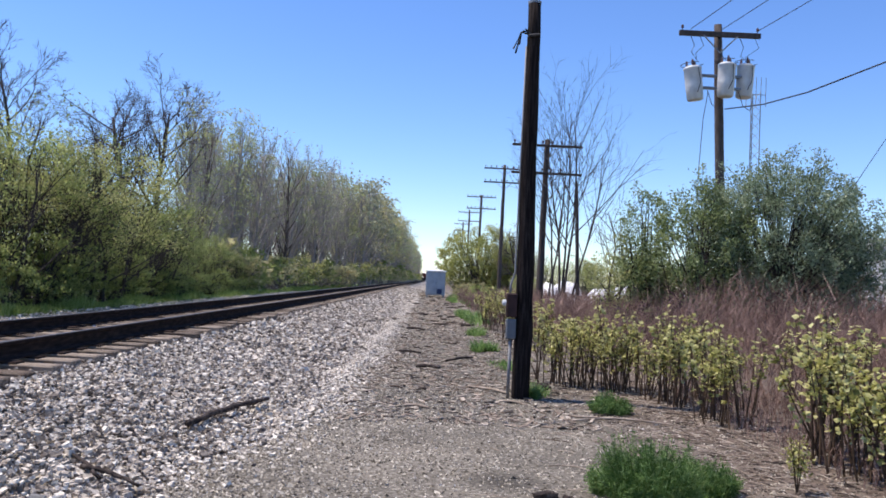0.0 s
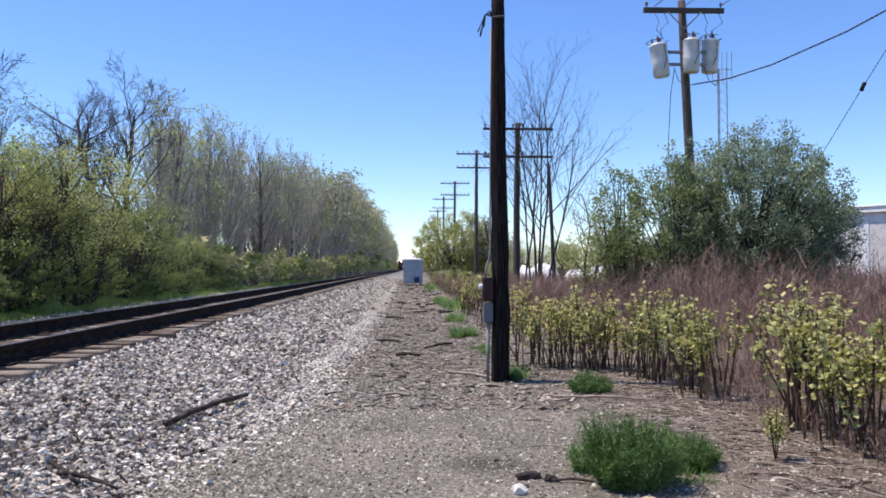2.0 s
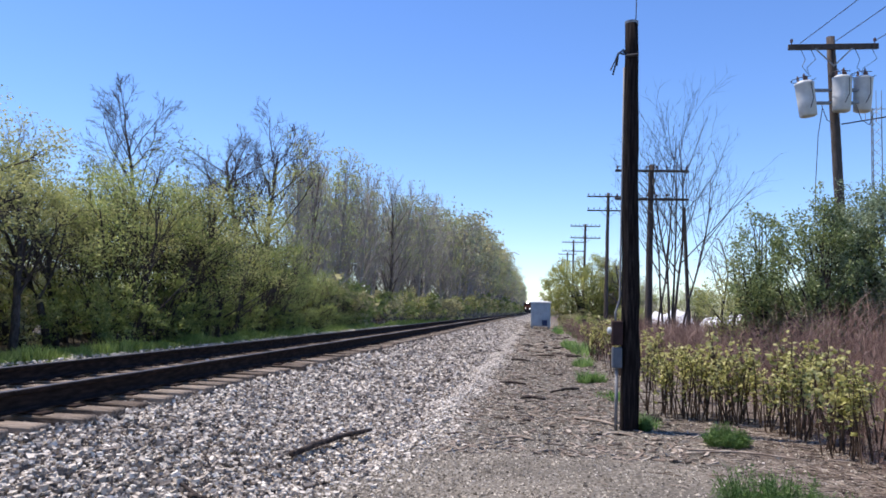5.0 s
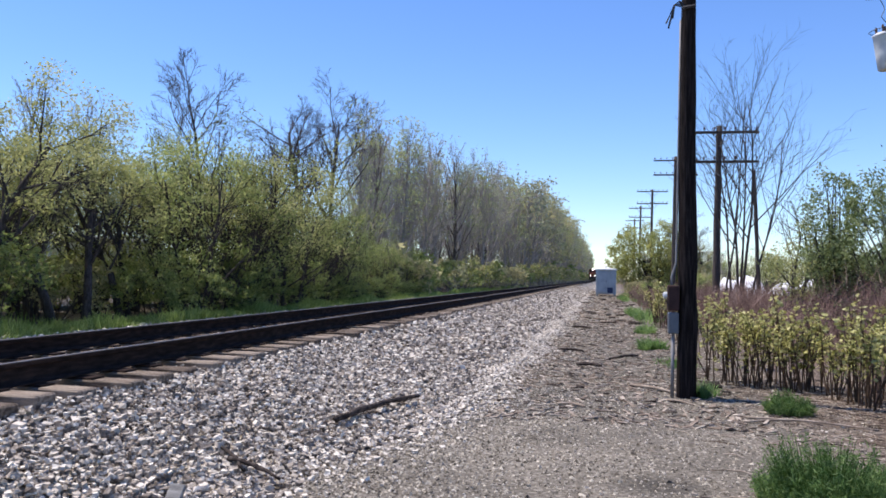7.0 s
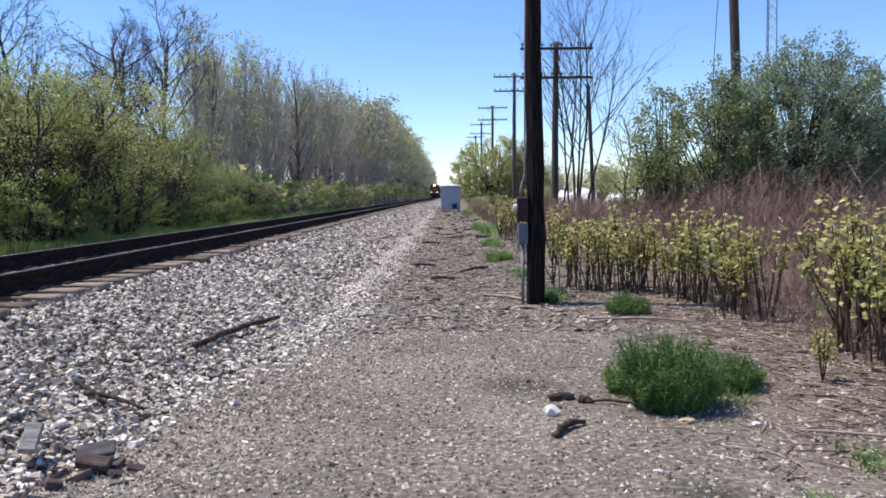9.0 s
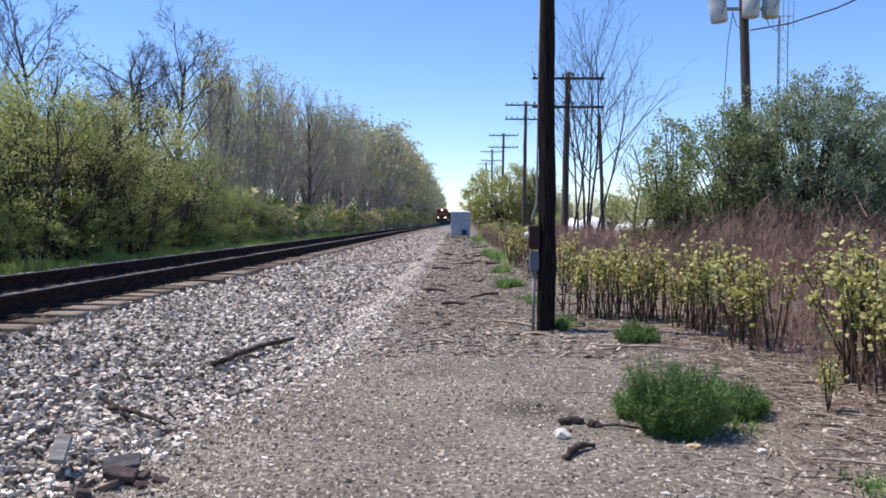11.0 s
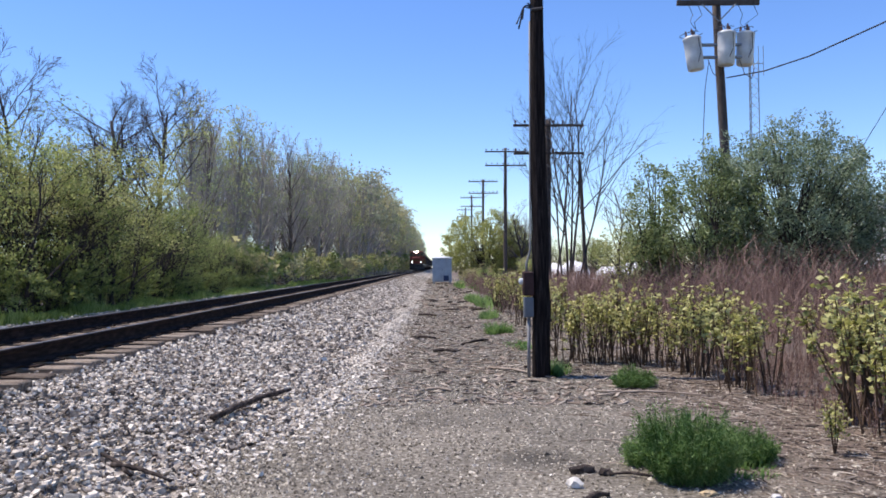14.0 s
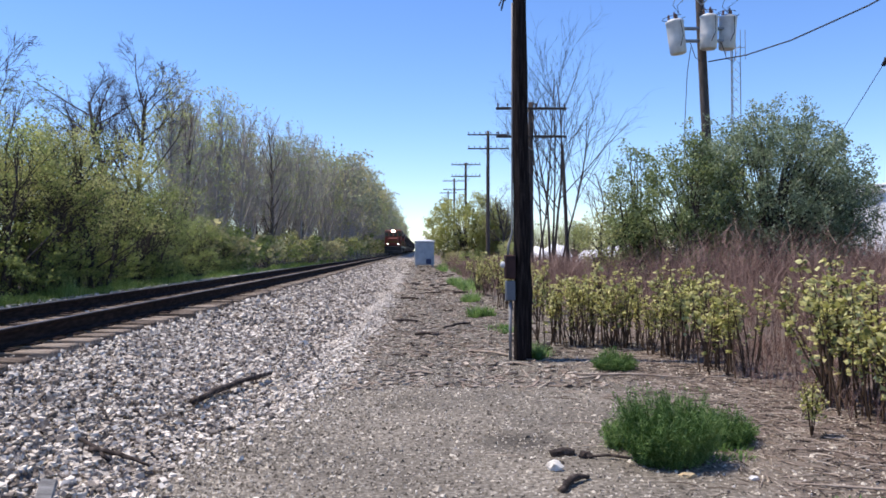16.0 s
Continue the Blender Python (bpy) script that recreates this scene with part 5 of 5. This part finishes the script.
rng = random.Random(9)
plank = tagged(new("plank_end", Build().box(-0.045, -0.10, -0.02, 0.045, 0.10, 0.02, bevel=0.008).mesh("plank_end", M_GREYWOOD)), "greyed broken plank end stuck in the ballast", "plank")
plank.matrix_basis = pose(-2.22, 4.45, 0.15, 35, 8, 15)
slab = tagged(new("slate_slab", Build().box(-0.10, -0.08, -0.012, 0.10, 0.08, 0.012, bevel=0.006).mesh("slate_slab", M_SLAB)), "dark flat slab leaning on broken bricks", "slab")
slab.matrix_basis = pose(-1.86, 4.44, 0.08, 9, -4, 20)
brick_mesh = Build().box(-0.085, -0.042, -0.024, 0.085, 0.042, 0.024, bevel=0.008).mesh("broken_brick", M_BRICK)
for x, y, z, a, t, s in ((-1.80, 4.28, 0.05, 14, 4, 1.0), (-1.84, 4.19, 0.0, -24, 35, 0.8), (-1.66, 4.24, 0.0, 28, 70, 0.6), (-1.93, 4.1, 0.0, 17, 118, 0.9),
                         (-1.72, 4.36, 0.005, -12, 86, 0.7), (-1.6, 4.33, 0.0, 22, 20, 0.5), (-1.97, 4.24, 0.0, -30, 60, 0.5)):
    ob = tagged(new("broken_brick", brick_mesh), "dark red broken brick on the ground", "brick", "broken bricks")
    ob.matrix_basis = pose(x, y, z + 0.015, a, a * 0.7, t)
    ob.scale = (s, s * 1.1, s)


# ---- grass and weeds ----
def blades(b, cx, cy, rx, ry, count, height, rng, lean=0.5, width=0.006):
    for k in range(count):
        a, q = rng.random() * 6.283, math.sqrt(rng.random())
        x, y = cx + rx * q * math.cos(a), cy + ry * q * math.sin(a)
        h = height * (1.05 - 0.55 * q * q) * rng.uniform(0.6, 1.1)
        d = Vector((math.cos(a) * q * lean + rng.gauss(0, 0.25), math.sin(a) * q * lean + rng.gauss(0, 0.25), 1)).normalized()
        s = Vector((-d.y, d.x, 0))
        s = s.normalized() if s.length > 0.01 else Vector((1, 0, 0))
        p = Vector((x, y, ground_z(x, y) - 0.01))
        m = p + d * h * 0.6
        e = m + (d + Vector((math.cos(a), math.sin(a), -0.3)) * 0.7).normalized() * h * 0.45
        w = width * rng.uniform(0.7, 1.4)
        b.add((p - s * w, p + s * w, m + s * w * 0.8, m - s * w * 0.8, e), ((0, 1, 2, 3), (3, 2, 4)))


def grass_clump(cx, cy, rx, ry, count, height, seed, label, mat=None, width=0.006):
    b, rng = Build(), random.Random(seed)
    for k in range(9):
        a, q = rng.random() * 6.283, math.sqrt(rng.random()) * 0.9
        s = rng.uniform(0.22, 0.5)
        blades(b, cx + rx * q * math.cos(a), cy + ry * q * math.sin(a), rx * s, ry * s, count // 9, height * rng.uniform(0.6, 1.15), rng, 0.6, width)
    return tagged(new("grass_clump", b.mesh("grass_clump", mat or M_GRASS)), label, "grass", kind="stuff")


def feathery_clump(cx, cy, rx, ry, height, stems, seed, label):
    """A bushy weed: many branching stems set with fine leaflets."""
    rng = random.Random(seed)
    ob = thing("weed_clump", label, "weed")
    b, leafage = Build(), Build()
    for k in range(stems):
        a, q = rng.random() * 6.283, math.sqrt(rng.random())
        x, y = cx + rx * q * math.cos(a) * 0.75, cy + ry * q * math.sin(a) * 0.75
        h = height * (1.05 - 0.55 * q * q) * rng.uniform(0.65, 1.08) * (1 + 0.45 * noise.noise((x * 6, y * 6, seed)))
        d = Vector((math.cos(a) * q * 0.55 + rng.gauss(0, 0.12), math.sin(a) * q * 0.55 + rng.gauss(0, 0.12), 1)).normalized()
        p = Vector((x, y, -0.01))
        b.tube([p, p + d * h], [0.003, 0.0015], 3, cap=False)
        for j in range(34):
            c = p + d * h * (0.12 + 0.88 * rng.random())
            leafage.leaf(c + Vector((rng.gauss(0, 0.014), rng.gauss(0, 0.014), 0)), rng.uniform(0.02, 0.055), rng, 0.15)
    part("stem_tuft", b, M_GRASS, ob)
    part("foliage", leafage, M_GRASS, ob)
    return ob


feathery_clump(1.57, 5.48, 0.28, 0.28, 0.54, 520, 31, "bushy bright green feathery weed on the dirt")
feathery_clump(1.40, 5.90, 0.2, 0.18, 0.28, 110, 30, "low green feathery weed behind the bushy one")
feathery_clump(2.12, 6.0, 0.32, 0.24, 0.27, 220, 32, "lower green feathery weed beside the bushy one")
grass_clump(2.1, 5.6, 0.35, 0.25, 260, 0.12, 33, "thin pale green grass at the weed's foot")
grass_clump(2.35, 4.35, 0.3, 0.25, 240, 0.09, 42, "thin pale green grass on the litter")
feathery_clump(2.25, 9.75, 0.30, 0.26, 0.24, 170, 34, "small dark green weed on the dirt")
grass_clump(1.5, 10.95, 0.2, 0.35, 420, 0.24, 35, "green grass tuft at the pole's foot")
grass_clump(1.18, 17.6, 0.32, 0.45, 900, 0.34, 36, "green grass tuft along the path")
grass_clump(1.3, 22.5, 0.36, 0.7, 900, 0.36, 37, "green grass tuft along the path")
grass_clump(1.5, 14.6, 0.4, 0.7, 500, 0.18, 38, "thin grass along the path")
grass_clump(1.72, 3.45, 0.22, 0.2, 420, 0.2, 39, "grass clump on the dirt")
grass_clump(1.7, 34, 0.6, 6.0, 1200, 0.5, 40, "strip of grass along the path", width=0.012)
grass_clump(1.9, 60, 1.0, 14.0, 1500, 0.5, 41, "strip of grass along the path", width=0.02)


def verge():
    rng = random.Random(44)
    b = Build()
    while len(b.f) < 26000:
        y = 9 + 110 * rng.random() ** 1.6
        x = -11.9 - rng.random() * 1.3
        lump = noise.noise((x * 0.8, y * 0.45, 5)) + (0.25 if y < 19 else 0)
        if lump < -0.05 and rng.random() < 0.75:
            continue
        h = rng.uniform(0.2, 0.42) * (0.45 + max(0, 1.6 * lump))
        w = 0.012 + y * 0.0003
        p = Vector((x, y, -0.03))
        e = p + Vector((rng.gauss(0, 0.14), rng.gauss(0, 0.14), h))
        b.add((p - Vector((w, 0, 0)), p + Vector((w, 0.3 * w, 0)), e), ((0, 1, 2),))
    return tagged(new("verge_grass", b.mesh("verge_grass", M_VERGE)), "bright green grass verge beyond the track", "grass", kind="stuff")


verge()
v, f = rocks(5000, 19, 0.045, lambda rng, n: np.stack([rng.uniform(-12.3, -9.0, n), 8 + 60 * rng.random(n) ** 1.5, np.full(n, 0.012)], -1))
stuff("gravel_strip", "strip of grey gravel beyond the track's ballast", "gravel", v, f, M_WINDROW)


def sprig(x, y, h, seed):
    rng = random.Random(seed)
    ob = thing("young_weed", "single young weed with yellow-green top leaves", "weed", pose(x, y, 0))
    c = Build()
    for k in range(7):
        b, a = Build(), k * 0.9
        e = Vector((math.cos(a) * 0.055, math.sin(a) * 0.055, h * rng.uniform(0.6, 1)))
        b.tube([Vector((0, 0, -0.02)), e * 0.6, e], [0.006, 0.005, 0.003], 4)
        for j in range(40):
            c.leaf(e * (0.45 + 0.55 * rng.random()) + Vector((rng.gauss(0, 0.03), rng.gauss(0, 0.03), rng.gauss(0, 0.02))), rng.uniform(0.022, 0.046), rng)
        part("stem", b, M_CANE, ob)
    part("foliage", c, M_LEAF_KNOT, ob)


sprig(2.9, 6.12, 0.44, 3)


# ---- knotweed ----
def knotweed(seed, canes, height):
    rng = random.Random(seed)
    ob = thing("knotweed_plant", "clump of brown knotweed canes with yellow-green heart-shaped leaves", "shrub", group="knotweed along the path")
    leaves = Build()
    for k in range(canes):
        stems = Build()
        p = Vector((rng.gauss(0, 0.15), rng.gauss(0, 0.14), -0.04))
        d = Vector((rng.gauss(0, 0.14), rng.gauss(0, 0.12), 1)).normalized()
        h = height * rng.uniform(0.65, 1.08)
        pts = [p]
        for j in range(5):
            d = (d + Vector((rng.gauss(0, 0.06), rng.gauss(0, 0.06), 0))).normalized()
            pts.append(pts[-1] + d * h / 5)
        stems.tube(pts, [0.011, 0.011, 0.010, 0.008, 0.006, 0.004], 5)
        for j in range(15):
            t = 0.32 + 0.68 * rng.random() ** 0.55
            i = min(4, int(t * 5))
            q = pts[i].lerp(pts[i + 1], t * 5 - i)
            a = rng.random() * 6.283
            e = q + Vector((math.cos(a), math.sin(a), 0.5)) * rng.uniform(0.03, 0.085)
            stems.tube([q, e], [0.003, 0.002], 3, cap=False)
            for n in range(3):
                leaves.leaf(e + Vector((rng.gauss(0, 0.012), rng.gauss(0, 0.012), rng.gauss(0, 0.012))), rng.uniform(0.03, 0.08), rng, 0.85, 0.45)
        part("cane", stems, M_CANE, ob)
    part("foliage", leaves, M_LEAF_KNOT, ob)
    return ob


KNOT = [knotweed(90 + k, 9 + k % 3, 1.25) for k in range(5)]
spots = []
rng = random.Random(17)
edge = [(1.8, 12.4), (2.5, 12.0), (3.15, 11.4), (3.35, 10.0), (3.6, 8.8), (3.95, 7.8), (3.65, 6.95), (3.85, 6.2), (4.3, 5.3), (4.8, 4.2)]
for (x0, y0), (x1, y1) in zip(edge, edge[1:]):
    if y0 == 8.8:
        continue
    for k in range(3):
        t = (k + rng.random()) / 3
        for row in range(rng.choice((1, 1, 1, 2))):
            spots.append((x0 + (x1 - x0) * t + row * rng.uniform(0.25, 0.5), y0 + (y1 - y0) * t + row * rng.uniform(0.2, 0.45)))
for k in range(11):
    spots.append((rng.uniform(1.75, 2.7), 12.6 + k * 1.8))
for k in range(5):
    spots.append((rng.uniform(4, 6.5), rng.uniform(8.5, 12)))
for k, (x, y) in enumerate(spots):
    m = pose(x, y, ground_z(x, y), 0, 0, rng.random() * 360)
    if k < 5:
        KNOT[k].matrix_basis = m
        ob = KNOT[k]
    else:
        ob = copy_thing(KNOT[rng.randrange(5)], m)
    s = rng.uniform(0.74, 1.12)
    ob.scale = (s, s, s)


# ---- dry brush ----
def brush(count, seed, place, height, name, label):
    """Thin reddish dead stems, each with a few side twigs."""
    rng = random.Random(seed)
    b = Build()

    def spike(p, e, r):
        s = (e - p).cross(Vector((0.3, 1, 0.2))).normalized() * r
        u = (e - p).cross(s).normalized() * r
        b.add((p + s, p - s * 0.5 + u * 0.87, p - s * 0.5 - u * 0.87, e), ((0, 1, 3), (1, 2, 3), (2, 0, 3)))

    for k in range(count):
        x, y = place(rng)
        far = 1 + max(0, y - 10) * 0.05
        h = height * (1.0 if y < 20 else 0.86) * rng.uniform(0.6, 1.12) * (0.85 + 0.3 * noise.noise((x * 0.4, y * 0.4, 2))) * (0.9 if y > 14 and x < 0.25 * y else 1.0)
        p = Vector((x, y, -0.02))
        e = p + Vector((rng.gauss(0, 0.16), rng.gauss(0, 0.16), 1)) * h
        spike(p, e, 0.0045 * far)
        for j in range(7):
            q = p.lerp(e, rng.uniform(0.3, 0.98))
            spike(q, q + Vector((rng.gauss(0, 0.6), rng.gauss(0, 0.6), 0.9)).normalized() * h * rng.uniform(0.15, 0.38), 0.0035 * far)
    return tagged(new(name, b.mesh(name, M_DRY)), label, "dry brush", kind="stuff")


def field(r):
    while True:
        y = r.uniform(5, 42)
        x = r.uniform(2.2, 26)
        left = 4.5 + max(0, 8 - y) * 0.35 if y < 9.5 else 3.6 if y < 13 else 3.0
        if x > left and x < 3 + y * 0.72:
            return x, y


brush(12000, 51, field, 1.7, "dry_brush", "dense thicket of dry reddish-brown stems")
brush(1500, 53, lambda r: (r.uniform(1.9, 5.5), r.uniform(24, 62)), 1.35, "dry_brush", "dry reddish-brown brush along the path")
brush(1500, 52, lambda r: (3.45 + 2.6 * r.random(), r.uniform(4.5, 11.5)), 0.36, "dry_brush", "low dry reddish stems under the knotweed")

# ---- ties ----
tie_mesh = Build().box(-1.30, -0.115, -0.16, 1.30, 0.115, 0.0, bevel=0.012).mesh("tie", M_TIE)
plate_mesh = Build().box(-0.17, -0.09, 0, 0.17, 0.09, 0.018, bevel=0.004).mesh("tie_plate", M_RAIL)
rng = random.Random(77)
far = Build()
for k in range(1300):
    y = -20 + k * 0.508 + rng.gauss(0, 0.015)
    m = pose(RAIL_X - GAUGE / 2 + rng.gauss(0, 0.035), y, FOOT - 0.016 + rng.gauss(0, 0.006), 0, rng.gauss(0, 0.25), rng.gauss(0, 0.8))
    if k < 40 or k >= 340:
        far.box(-1.30, -0.115, -0.16, 1.30, 0.115, 0.0, m)
        continue
    tie = part("tie", tie_mesh, None, track, at=m)
    if k < 120:
        for x in (-GAUGE / 2, GAUGE / 2):
            part("tie_plate", plate_mesh, None, tie, at=pose(x, 0, 0))
tagged(part("far_ties", far, M_TIE, track), kind="stuff")

# ---- the nearest ballast stones, one by one ----
stone_meshes = []
for k in range(8):
    v, f = rocks(1, 100 + k, 1.0, lambda r, n: np.zeros((n, 3)), 0.65, 0.01)
    me = bpy.data.meshes.new("stone")
    me.from_pydata(v.tolist(), [], f.tolist())
    me.materials.append(M_BALLAST)
    stone_meshes.append(me)
rng = random.Random(78)
for k in range(290):
    y = rng.uniform(3.4, 6.5)
    x = toe(y) - abs(rng.gauss(0.05, 0.6)) + 0.12
    stone = part("stone", rng.choice(stone_meshes), None, ballast,
                 at=pose(x, y, max(ballast_z(x, y), ground_z(x, y)) + 0.012, rng.uniform(-20, 20), rng.uniform(-20, 20), rng.uniform(0, 360)))
    s = rng.uniform(0.024, 0.042)
    stone.scale = (s, s, s)

motions()
